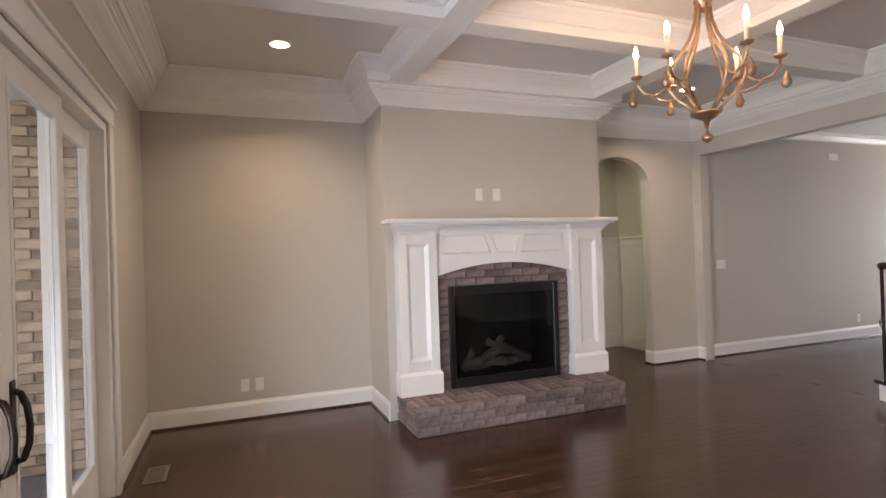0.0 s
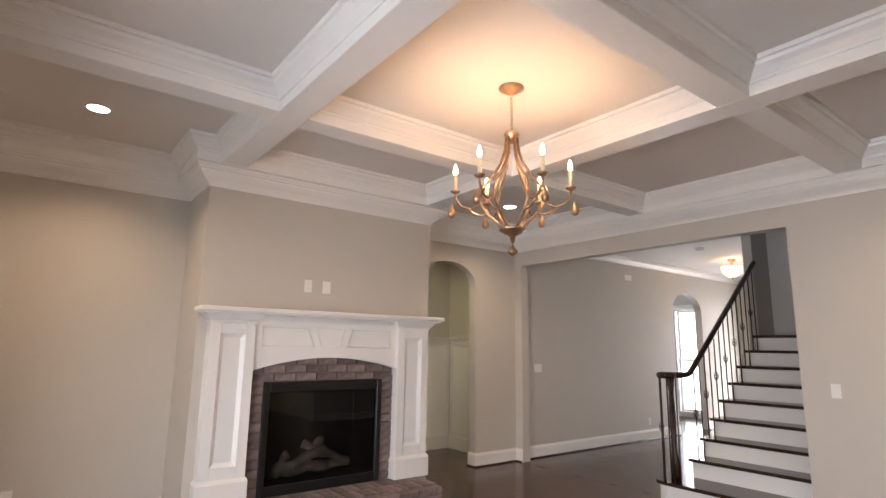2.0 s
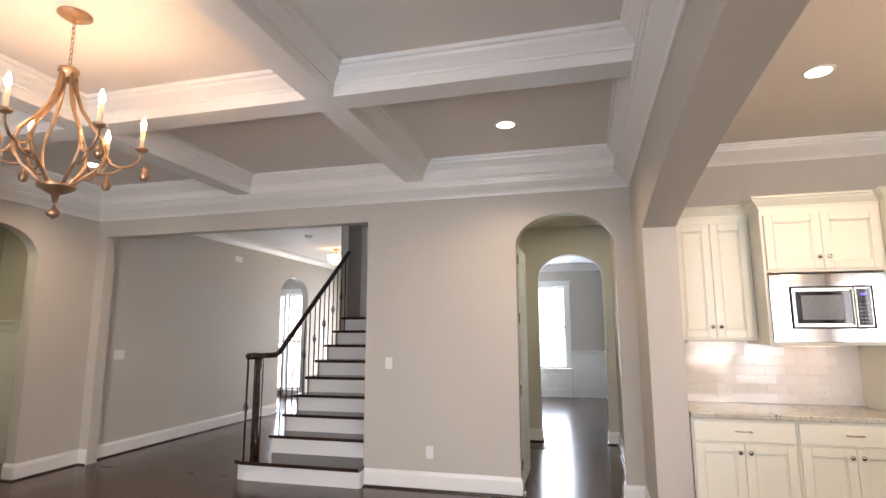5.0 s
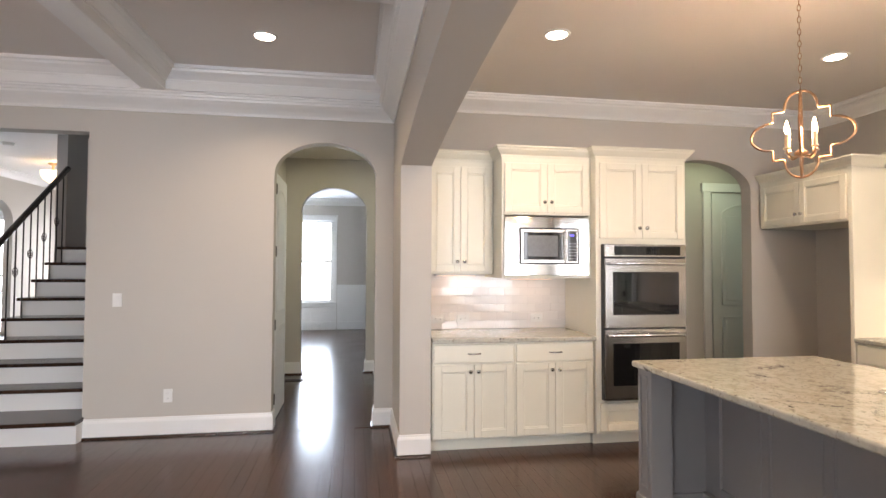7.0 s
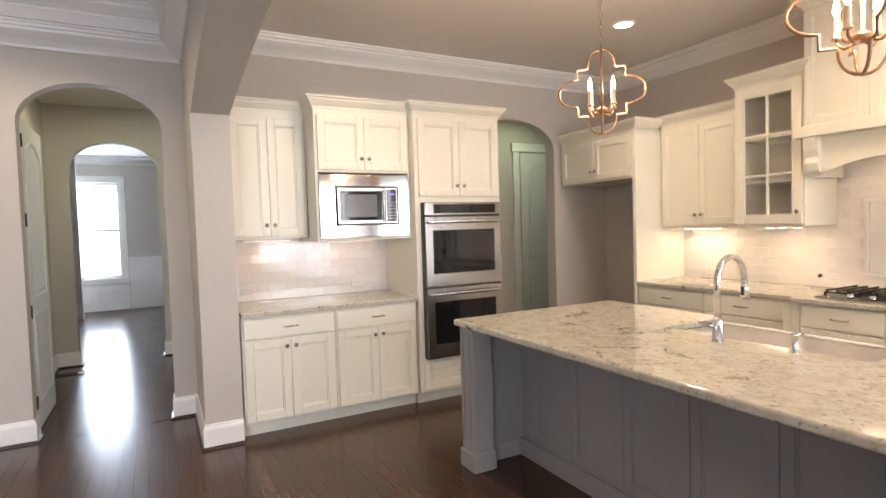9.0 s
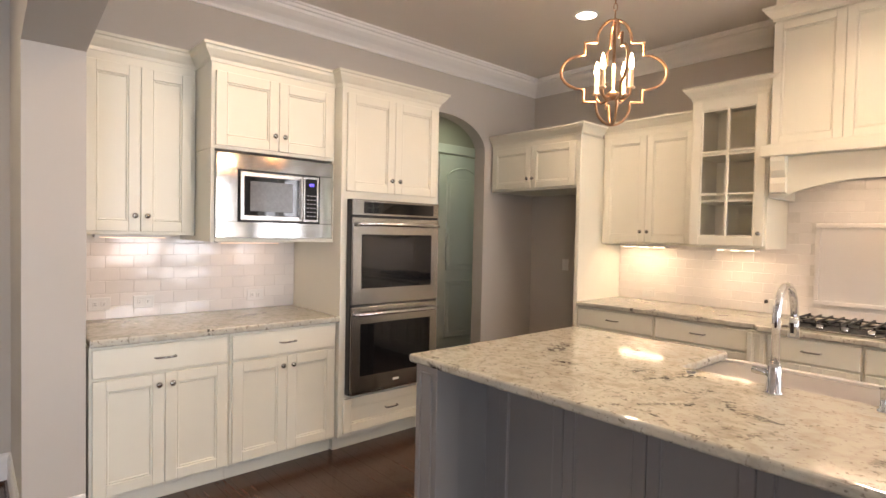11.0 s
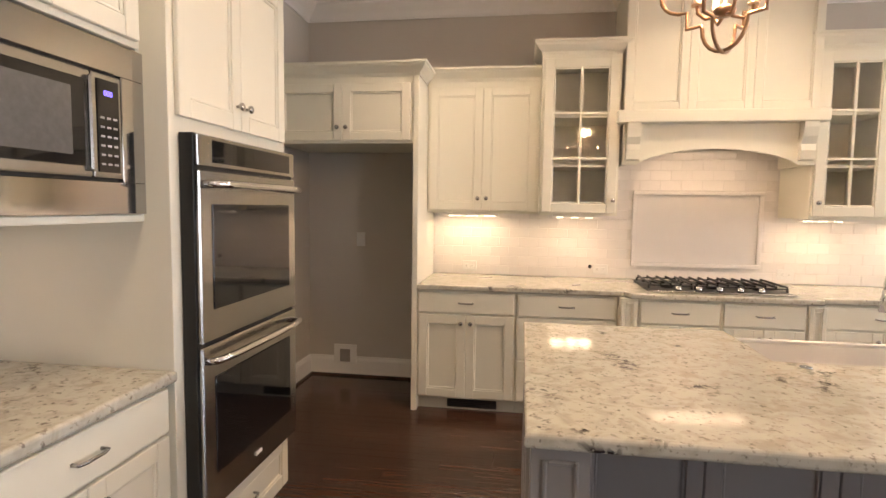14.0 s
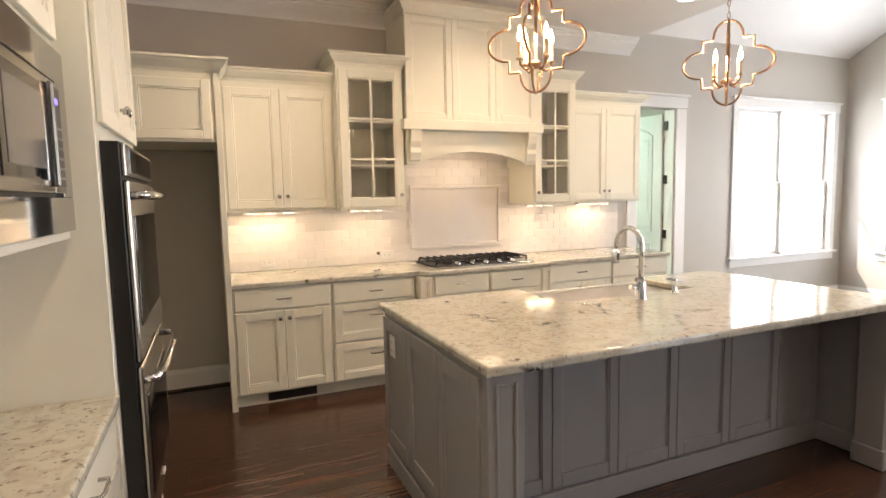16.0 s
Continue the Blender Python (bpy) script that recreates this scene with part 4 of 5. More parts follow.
# ---- chandelier ----
ch = thing("chandelier", "antique gold six-arm chandelier with lit candle bulbs", "chandelier", (2.50, 2.21, 3.285))
part("canopy", lathe(bmesh.new(), [(0.0, 0), (0.085, 0), (0.085, -0.008), (0.05, -0.03), (0.012, -0.05), (0.0, -0.052)], cz=-0.036), BRONZE, ch)
bm = bmesh.new()
for k in range(9):
    c = -0.10 - k * 0.030
    tube(bm, [(0.008 * math.cos(q) if k % 2 else 0, 0 if k % 2 else 0.008 * math.cos(q), c + 0.02 * math.sin(q)) for q in [2 * math.pi * j / 10 for j in range(10)]], 0.0022, 5, True)
part("chain", bm, BRONZE, ch)
part("hub", lathe(bmesh.new(), [(0.02, -0.35), (0.048, -0.355), (0.052, -0.375), (0.04, -0.385), (0.042, -0.40), (0.03, -0.42)]), BRONZE, ch)
part("bowl", lathe(bmesh.new(), [(0.0, -1.00), (0.09, -1.005), (0.085, -1.02), (0.05, -1.04), (0.02, -1.055), (0.012, -1.09), (0.006, -1.10)]), BRONZE, ch)
part("finial", lathe(bmesh.new(), [(0.003, -1.10), (0.01, -1.125), (0.035, -1.15), (0.03, -1.165), (0.0, -1.185)]), BRONZE, ch)
for k in range(6):
    a = radians(60 * k + 14)
    c, s = math.cos(a), math.sin(a)
    rib = [(0.035, -0.39), (0.045, -0.48), (0.075, -0.57), (0.125, -0.65), (0.18, -0.72), (0.205, -0.79), (0.195, -0.85), (0.155, -0.91), (0.10, -0.96), (0.06, -1.01)]
    arm = part("arm", tube(bmesh.new(), [(r * c, r * s, z) for r, z in rib], 0.010, 7), BRONZE, ch)
    curl = [(0.20, -0.80), (0.225, -0.85), (0.27, -0.87), (0.33, -0.85), (0.368, -0.80), (0.372, -0.755)]
    part("branch", tube(bmesh.new(), [(r * c, r * s, z) for r, z in curl], 0.008, 7), BRONZE, arm)
    curl2 = [(0.155, -0.91), (0.20, -0.915), (0.25, -0.90), (0.28, -0.872)]
    part("scroll", tube(bmesh.new(), [(r * c, r * s, z) for r, z in curl2], 0.007, 6), BRONZE, arm)
    part("candle_cup", lathe(bmesh.new(), [(0.008, -0.765), (0.032, -0.752), (0.034, -0.742), (0.012, -0.738)], 0.372 * c, 0.372 * s), BRONZE, arm)
    part("candle", lathe(bmesh.new(), [(0.013, -0.738), (0.013, -0.635)], 0.372 * c, 0.372 * s, n=12), CANDLE, arm)
    part("bulb", lathe(bmesh.new(), [(0.006, -0.635), (0.015, -0.615), (0.013, -0.59), (0.005, -0.565), (0.0, -0.555)], 0.372 * c, 0.372 * s, n=12), BULB, arm)
    part("drop", lathe(bmesh.new(), [(0.003, -0.80), (0.012, -0.825), (0.027, -0.865), (0.02, -0.89), (0.0, -0.90)], 0.395 * c, 0.395 * s, -0.03, 12), BRONZE, arm, "gilded wooden teardrop")
    lamp("chandelier_bulb", "POINT", 4.1, pose(2.50 + 0.372 * c, 2.21 + 0.372 * s, 3.285 - 0.58), WARM, 0.02)


# ---- pendants ----
def quatrefoil(size):
    """Outline of a stepped quatrefoil of the given half size, as (across, up) pairs."""
    arm = [(0.56 + 0.44 * math.cos(-math.pi / 2 + math.pi * q / 10), 0.33 * math.sin(-math.pi / 2 + math.pi * q / 10)) for q in range(11)]
    step = [(0.56, 0.57), (0.33, 0.57)]
    loop = [(0.32 * math.cos(math.pi * q / 10), 0.62 + 0.38 * math.sin(math.pi * q / 10)) for q in range(11)]
    upper = arm + step + loop + [(-u, v) for u, v in step[::-1]]
    lower = [(-u, -v) for u, v in upper]
    return [(u * size, v * size) for u, v in upper + lower]


def pendant(at, turn):
    p = thing("pendant_lamp", "copper-gold quatrefoil pendant with lit candle bulbs", "pendant lamp", at, turn, "island pendants")
    q = quatrefoil(0.238)
    zc = -0.91
    part("canopy", lathe(bmesh.new(), [(0.0, 0), (0.065, 0), (0.06, -0.015), (0.012, -0.03)]), BRONZE, p)
    bm = bmesh.new()
    for k in range(19):
        c = -0.045 - k * 0.0335
        tube(bm, [(0.008 * math.cos(t) if k % 2 else 0, 0 if k % 2 else 0.008 * math.cos(t), c + 0.02 * math.sin(t)) for t in [2 * math.pi * j / 8 for j in range(8)]], 0.0022, 5, True)
    part("chain", bm, BRONZE, p)
    part("frame", tube(bmesh.new(), [(u, 0, zc + v) for u, v in q], 0.0068, 6, True), BRONZE, p)
    part("frame", tube(bmesh.new(), [(0, u * 0.98, zc + v * 0.985) for u, v in q], 0.0068, 6, True), BRONZE, p)
    part("hub", lathe(bmesh.new(), [(0.0, -1.035), (0.03, -1.03), (0.035, -1.01), (0.014, -0.995), (0.007, -0.995), (0.007, -0.665)], n=14), BRONZE, p)
    for k in range(4):
        a = math.pi / 4 + k * math.pi / 2
        c, s = math.cos(a), math.sin(a)
        arm = part("arm", tube(bmesh.new(), [(0.02 * c, 0.02 * s, -1.03), (0.06 * c, 0.06 * s, -1.04), (0.085 * c, 0.085 * s, -1.02), (0.088 * c, 0.088 * s, -0.995)], 0.006, 6), BRONZE, p)
        part("candle", lathe(bmesh.new(), [(0.018, -0.997), (0.018, -0.99), (0.011, -0.988), (0.011, -0.915)], 0.088 * c, 0.088 * s, n=10), CANDLE, arm)
        part("bulb", lathe(bmesh.new(), [(0.005, -0.915), (0.0125, -0.895), (0.010, -0.87), (0.003, -0.845), (0.0, -0.838)], 0.088 * c, 0.088 * s, n=10), BULB, arm)
    lamp("pendant_bulbs", "POINT", 13, pose(at[0], at[1], at[2] - 0.87), WARM, 0.05)
    return p


pendant((3.06, -2.94, KTOP), 45)
pendant((1.78, -2.94, KTOP), 41)


# ---- cabinetry: local x runs along the front, y points into the wall, z up ----
def knob(parent, x, z, y=0.0):
    part("knob", lathe(bmesh.new(), [(0.006, 0), (0.006, -0.012), (0.015, -0.018), (0.016, -0.026), (0.009, -0.031), (0.0, -0.032)], x, y, z, 12, "y"), NICKEL, parent, "satin nickel knob")


def pull(parent, x, z, y=0.0):
    part("handle", tube(bmesh.new(), [(x - 0.05, y, z), (x - 0.05, y - 0.022, z), (x - 0.03, y - 0.028, z), (x + 0.03, y - 0.028, z), (x + 0.05, y - 0.022, z), (x + 0.05, y, z)], 0.0055, 7), NICKEL, parent, "satin nickel bar pull")


def leaf(parent, nm, x0, x1, z0, z1, m, yf=-0.02, rail=0.06, flat=False, pane=None):
    """A framed front: rails, stiles and a sunk panel with a moulded edge."""
    if flat:
        return part(nm, B(x0, yf, z0, x1, -0.001, z1, bevel=0.004), m, parent)
    a, b, c, d = x0 + rail, x1 - rail, z0 + rail, z1 - rail
    ob = part(nm, B(x0, yf, z0, a, -0.001, z1, bevel=0.003), m, parent) if pane else part(nm, B(a - 0.01, yf + 0.012, c - 0.01, b + 0.01, -0.003, d + 0.01), m, parent)
    if not pane:
        part("stile", B(x0, yf, z0, a, -0.001, z1, bevel=0.003), m, ob)
    part("stile", B(b, yf, z0, x1, -0.001, z1, bevel=0.003), m, ob)
    part("rail", B(a, yf + 0.0005, z0, b, -0.001, c, bevel=0.003), m, ob)
    part("rail", B(a, yf + 0.0005, d, b, -0.001, z1, bevel=0.003), m, ob)
    for q in ((a, c, a + 0.012, d), (b - 0.012, c, b, d), (a + 0.012, c, b - 0.012, c + 0.012), (a + 0.012, d - 0.012, b - 0.012, d)):
        part("bead", B(q[0], yf + 0.005, q[1], q[2], -0.002, q[3], bevel=0.004), m, ob)
    if pane:
        for k in range(1, 3):
            z = c + (d - c) * k / 3
            part("muntin", B(a, yf + 0.003, z - 0.009, b, -0.004, z + 0.009, bevel=0.003), m, ob)
        part("muntin", B((a + b) / 2 - 0.009, yf + 0.002, c, (a + b) / 2 + 0.009, -0.003, d, bevel=0.003), m, ob)
        part("pane", B(a, -0.008, c, b, -0.005, d), pane, ob).visible_shadow = False
    return ob


TOPMOULD = [(0, 0), (0.006, 0), (0.010, 0.02), (0.022, 0.032), (0.045, 0.06), (0.05, 0.075), (0.06, 0.08), (0.06, 0.095), (0, 0.095)]


def top_mould(parent, w, depth, z, m, left=True, right=True):
    path = ([(0, depth)] if left else []) + [(0, 0), (w, 0)] + ([(w, depth)] if right else [])
    part("crown", sweep(bmesh.new(), TOPMOULD, path[::-1], z=z), m, parent, "moulded cabinet crown")


def cabinet(label, at, turn, w, depth, z0, z1, doors=2, crown_h=True, m=CAB, left=True, right=True, knob_low=True, frame_top=0.05, rail_bot=0.02, nm="wall_cabinet", group="wall cabinets"):
    t = thing(nm, label, "cabinet", at, turn, group)
    part("body", B(0, 0, z0, w, depth, z1, bevel=0.002), m, t)
    gap = 0.003
    dw = (w - 0.04) / doors
    for k in range(doors):
        x0 = 0.02 + k * dw + gap / 2
        d = leaf(t, "door", x0, x0 + dw - gap, z0 + rail_bot, z1 - frame_top, m)
        kx = x0 + dw - 0.033 if k % 2 == 0 and doors > 1 else x0 + 0.03
        knob(d, kx, z0 + rail_bot + 0.09 if knob_low else z1 - frame_top - 0.09, -0.02)
    if crown_h:
        top_mould(t, w, depth, z1 - 0.002, m, left, right)
    return t


def base_cabinet(label, at, turn, w, layout, depth=0.62, m=CAB):
    """layout: 'doors' (drawer over a pair) or 'drawers' (three deep)."""
    t = thing("base_cabinet", label, "cabinet", at, turn, "base cabinets")
    part("body", B(0, 0, 0.10, w, depth, 0.884, bevel=0.002), m, t)
    part("toe_kick", B(0.0, 0.07, 0.0, w, depth, 0.10), m, t)
    d = leaf(t, "drawer_front", 0.012, w - 0.012, 0.725, 0.872, m, flat=True)
    pull(d, w / 2, 0.80, -0.02)
    if layout == "doors":
        dw = (w - 0.024) / 2
        for k in range(2):
            x0 = 0.012 + k * dw + 0.0015
            d = leaf(t, "door", x0, x0 + dw - 0.003, 0.115, 0.712, m)
            knob(d, x0 + dw - 0.035 if k == 0 else x0 + 0.032, 0.655, -0.02)
    elif layout == "drawers":
        for z0, z1 in ((0.115, 0.405), (0.418, 0.712)):
            d = leaf(t, "drawer_front", 0.012, w - 0.012, z0, z1, m)
            pull(d, w / 2, z1 - 0.10, -0.02)
    return t


# east run: fronts face west, local x runs south
EAST = -90
base_cabinet("cream base cabinet with a drawer over two doors", (4.855, -1.175, 0), EAST, 0.69, "doors", 0.66)
base_cabinet("cream base cabinet beside the wall ovens", (4.855, -1.867, 0), EAST, 0.70, "doors", 0.66)
cabinet("tall cream wall cabinet beside the dividing wall", (5.19, -1.170, 0), EAST, 0.60, 0.328, 1.445, 2.45, left=False, right=False)
mc = cabinet("cream cabinet over the built-in microwave", (4.92, -1.775, 0), EAST, 0.80, 0.598, 1.955, 2.45, left=True, right=False)
part("surround", B(0, 0, 1.415, 0.02, 0.598, 1.954), CAB, mc)
part("surround", B(0.78, 0, 1.415, 0.80, 0.598, 1.954), CAB, mc)
part("bottom_shelf", B(0.02, -0.012, 1.415, 0.78, 0.598, 1.438, bevel=0.003), CAB, mc)
oc = thing("oven_cabinet", "tall cream cabinet housing the double wall oven", "cabinet", (4.83, -2.58, 0), EAST)
part("body", B(0, 0, 0.10, 0.84, 0.688, 2.45, bevel=0.002), CAB, oc)
part("toe_kick", B(0, 0.07, 0, 0.84, 0.688, 0.10), CAB, oc)
for k in range(2):
    x0 = 0.03 + k * 0.39 + 0.0015
    d = leaf(oc, "door", x0, x0 + 0.387, 1.76, 2.41, CAB)
    knob(d, x0 + 0.354 if k == 0 else x0 + 0.032, 1.85, -0.02)
d = leaf(oc, "drawer_front", 0.03, 0.81, 0.125, 0.36, CAB)
pull(d, 0.42, 0.25, -0.02)
top_mould(oc, 0.84, 0.688, 2.448, CAB)

# microwave
mw = thing("microwave", "built-in stainless steel microwave with a trim frame", "microwave", (4.92, -1.796, 0), EAST)
for q in ((0, 1.44, 0.755, 1.535), (0, 1.845, 0.755, 1.937), (0, 1.535, 0.125, 1.845), (0.66, 1.535, 0.755, 1.845)):
    part("trim_frame", B(q[0], -0.028, q[1], q[2], -0.001, q[3], bevel=0.002), POLISHED, mw)
part("recess", B(0.125, -0.008, 1.535, 0.66, -0.001, 1.845), BLACK, mw)
dr = part("door", B(0.137, -0.036, 1.545, 0.535, -0.009, 1.835, bevel=0.004), STEEL, mw)
part("door_glass", B(0.16, -0.039, 1.573, 0.51, -0.034, 1.808, bevel=0.002), BLACK_GLASS, dr)
part("window_mesh", B(0.195, -0.0405, 1.60, 0.465, -0.0385, 1.78, bevel=0.001), mat("microwave_mesh", (0.10, 0.10, 0.10), 0.15, grain=0.1, scale=60), dr)
part("handle", B(0.516, -0.052, 1.56, 0.532, -0.034, 1.82, bevel=0.005), STEEL, dr)
cp = part("control_panel", B(0.54, -0.036, 1.545, 0.648, -0.009, 1.835, bevel=0.003), STEEL, mw)
part("keypad", B(0.553, -0.039, 1.56, 0.636, -0.034, 1.82, bevel=0.002), BLACK_GLASS, cp)
fc = bpy.data.curves.new("clock_digits", "FONT")
fc.body, fc.size, fc.align_x, fc.extrude = "000", 0.022, "CENTER", 0.0004
fo = new("digits_source", fc)
bpy.context.view_layer.update()
me = bpy.data.meshes.new_from_object(fo)
bpy.data.objects.remove(fo)
me.materials.clear()
me.materials.append(DISPLAY)
dg = new("display", me)
dg.parent = cp
dg.matrix_local = pose(0.594, -0.0396, 1.775, 90, 0, 0)
for r in range(6):
    for c in range(3):
        part("key", B(0.563 + c * 0.024, -0.0398, 1.58 + r * 0.026, 0.578 + c * 0.024, -0.0388, 1.586 + r * 0.026), mat("key_print", (0.25, 0.25, 0.26), 0.5, grain=0.05, scale=50) if r + c == 0 else bpy.data.materials["key_print"], cp)

# double oven
ov = thing("double_oven", "stainless steel double wall oven with dark glass doors", "oven", (4.809, -2.625, 0), EAST)
part("chassis", B(0, -0.032, 0.39, 0.757, 0.019, 1.708, bevel=0.002), BLACK, ov, "black oven carcass")
cp = part("control_panel", B(0.004, -0.046, 1.60, 0.753, -0.033, 1.704, bevel=0.003), STEEL, ov)
part("display_glass", B(0.09, -0.049, 1.615, 0.70, -0.045, 1.692, bevel=0.002), BLACK_GLASS, cp)
for z0, z1 in ((0.405, 0.985), (0.998, 1.588)):
    d = part("oven_door", B(0.004, -0.05, z0, 0.753, -0.033, z1, bevel=0.005), STEEL, ov)
    part("door_glass", B(0.075, -0.0535, z0 + 0.11, 0.682, -0.048, z1 - 0.115, bevel=0.002), BLACK_GLASS, d)
    part("handle", tube(bmesh.new(), [(0.03, -0.05, z1 - 0.05), (0.04, -0.085, z1 - 0.047), (0.12, -0.10, z1 - 0.045), (0.38, -0.105, z1 - 0.045), (0.64, -0.10, z1 - 0.045), (0.717, -0.085, z1 - 0.047), (0.727, -0.05, z1 - 0.05)], 0.013, 10), CHROME, d, "polished bar handle")
    if z0 < 0.5:
        part("badge", B(0.35, -0.056, z0 + 0.045, 0.40, -0.0505, z0 + 0.060, bevel=0.002), PLATE, d)
part("lower_vent", B(0.004, -0.045, 0.391, 0.753, -0.033, 0.402), STEEL, ov)


def counter(name, outline, label):
    """A granite slab with an eased edge and its small bullnose."""
    t = thing(name, label, "worktop")
    bm = prism(bmesh.new(), outline, 2, 0.885, 0.925)
    bmesh.ops.bevel(bm, geom=[e for e in bm.edges if abs(e.verts[0].co.z - e.verts[1].co.z) < 1e-6], offset=0.011, segments=3, affect="EDGES", profile=0.5)
    part("slab", bm, GRANITE, t)
    return t


counter("worktop", [(4.82, -1.175), (5.505, -1.175), (5.505, -2.578), (4.82, -2.578)], "cream granite worktop with dark flecks on the side run")
CF = -4.70
counter("worktop", [(4.435, KS + 0.012), (0.36, KS + 0.012), (0.36, CF), (1.78, CF), (1.82, CF + 0.07), (2.98, CF + 0.07), (3.02, CF), (4.435, CF)][::-1], "long cream granite worktop under the range hood")

# south run: fronts face north, local x runs west
SOUTH = 180
base_cabinet("cream base cabinet beside the fridge alcove", (4.434, CF - 0.03, 0), SOUTH, 0.70, "doors", 0.64)
base_cabinet("cream three-drawer base cabinet beside the cooktop", (3.732, CF - 0.03, 0), SOUTH, 0.68, "drawers", 0.64)
for x in (3.05, 1.90):
    t = thing("cabinet_pilaster", "cream panelled pilaster beside the cooktop cabinet", "pilaster", (x, CF + 0.035, 0), SOUTH, "cooktop pilasters")
    part("shaft", B(0, 0, 0.0, 0.12, 0.70, 0.884, bevel=0.003), CAB, t)
    leaf(t, "face", 0.01, 0.11, 0.12, 0.87, CAB, -0.014, 0.026)
base_cabinet("cream cabinet under the cooktop", (2.928, CF + 0.035, 0), SOUTH, 0.512, "doors", 0.70)
base_cabinet("cream cabinet under the cooktop", (2.414, CF + 0.035, 0), SOUTH, 0.512, "doors", 0.70)
base_cabinet("cream base cabinet past the cooktop", (1.778, CF - 0.03, 0), SOUTH, 0.70, "doors", 0.64)
base_cabinet("cream base cabinet beside the laundry door", (1.076, CF - 0.03, 0), SOUTH, 0.70, "doors", 0.64)
tv = thing("toe_kick_vent", "dark louvred vent in the toe kick", "vent", (4.22, CF - 0.099, 0), SOUTH)
part("grille", B(0, -0.004, 0.015, 0.36, 0.0, 0.085), SLOT, tv)
for k in range(5):
    part("slat", B(0.005, -0.010, 0.02 + k * 0.013, 0.355, -0.004, 0.025 + k * 0.013), IRON, tv)
# fridge alcove
cabinet("cream cabinet over the empty fridge alcove", (5.505, -4.73, 0), SOUTH, 1.03, 0.66, 1.915, 2.38, left=False, right=False, nm="fridge_cabinet", group="")
fpnl = thing("refrigerator_gable", "tall cream end panel of the fridge alcove", "cabinet panel", (4.475, -4.73, 0), SOUTH)
part("panel", B(0, -0.02, 0, 0.04, 0.668, 2.378, bevel=0.003), CAB, fpnl)
part("crown", sweep(bmesh.new(), TOPMOULD, [(-0.0, -0.021), (0.04, -0.021), (0.04, 0.30)][::-1], z=2.378), CAB, fpnl)
wb = thing("water_box", "white recessed water supply box low on the wall", "utility box", (5.19, KS, 0.15))
part("frame", B(-0.10, 0.022, -0.03, 0.10, 0.034, 0.13, bevel=0.003), PLATE, wb)
part("recess", B(-0.045, 0.034, -0.02, 0.045, 0.0365, 0.09), mat("recess_grey", (0.25, 0.23, 0.21), 0.6, grain=0.1, scale=20), wb)
# uppers
cabinet("tall cream wall cabinet over the worktop", (4.434, -5.07, 0), SOUTH, 0.842, 0.328, 1.43, 2.41, left=False, right=False)
cabinet("tall cream wall cabinet beside the laundry door", (1.328, -5.07, 0), SOUTH, 0.905, 0.328, 1.43, 2.41, left=False, right=True)


def glass_cabinet(x, w, label):
    t = thing("glass_cabinet", label, "display cabinet", (x, -4.945, 0), SOUTH, "glass-front cabinets")
    d, z0, z1 = 0.453, 1.425, 2.555
    part("side", B(0, 0, z0, 0.02, d, z1), CAB, t)
    part("side", B(w - 0.02, 0, z0, w, d, z1), CAB, t)
    part("back", B(0.02, d - 0.015, z0, w - 0.02, d, z1), CAB, t)
    part("bottom", B(0.02, 0, z0, w - 0.02, d - 0.015, z0 + 0.03), CAB, t)
    part("top", B(0.02, 0, z1 - 0.03, w - 0.02, d - 0.015, z1), CAB, t)
    for z in (1.77, 2.12):
        part("shelf", B(0.02, 0.03, z, w - 0.02, d - 0.015, z + 0.018), CAB, t)
    f = leaf(t, "glass_door", 0.015, w - 0.015, z0 + 0.02, z1 - 0.03, CAB, -0.02, 0.065, pane=CLEAR)
    knob(f, w - 0.04 if x > 2.4 else 0.04, z0 + 0.11, -0.02)
    part("crown", sweep(bmesh.new(), TOPMOULD, [(0, d), (0, 0), (w, 0), (w, d)][::-1], z=z1 - 0.002), CAB, t)
    return t


glass_cabinet(3.59, 0.545, "cream glass-front cabinet beside the range hood")
glass_cabinet(1.80, 0.47, "cream glass-front cabinet past the range hood")
# hood
hd = thing("range_hood", "cream wooden range hood with corbels and an arched valance", "range hood", (3.03, -4.92, 0), SOUTH)
part("chimney", B(0, 0, 2.15, 1.24, 0.478, KTOP - 0.001, bevel=0.003), CAB, hd)
for k in range(3):
    leaf(hd, "panel", 0.0 + k * 0.4133 + 0.001, (k + 1) * 0.4133 - 0.001, 2.152, 2.98, CAB, -0.018, 0.055)
part("crown", sweep(bmesh.new(), TOPMOULD, [(0, 0.47), (0, -0.018), (1.24, -0.018), (1.24, 0.47)][::-1], z=2.99), CAB, hd)
part("shelf", B(-0.045, -0.075, 2.065, 1.285, 0.478, 2.149, bevel=0.008, seg=2), CAB, hd)
va = [(0.0, 1.785), (0.10, 1.785)] + [(0.10 + 1.04 * k / 20, 1.79 + 0.105 * math.sin(math.pi * k / 20) ** 0.7) for k in range(1, 20)] + [(1.14, 1.785), (1.24, 1.785), (1.24, 2.064), (0.0, 2.064)]
part("valance", prism(bmesh.new(), va, 1, 0.0, 0.03), CAB, hd, "arched cream valance")
part("side", B(0, 0.03, 1.785, 0.03, 0.478, 2.064), CAB, hd)
part("side", B(1.21, 0.03, 1.785, 1.24, 0.478, 2.064), CAB, hd)
part("liner", B(0.03, 0.031, 1.93, 1.21, 0.478, 1.95), STEEL, hd)
lamp("hood_light", "AREA", 1.6, look((2.41, -5.12, 1.92), (2.41, -5.3, 0)), (1.0, 0.76, 0.52), 0.7, 0.10)
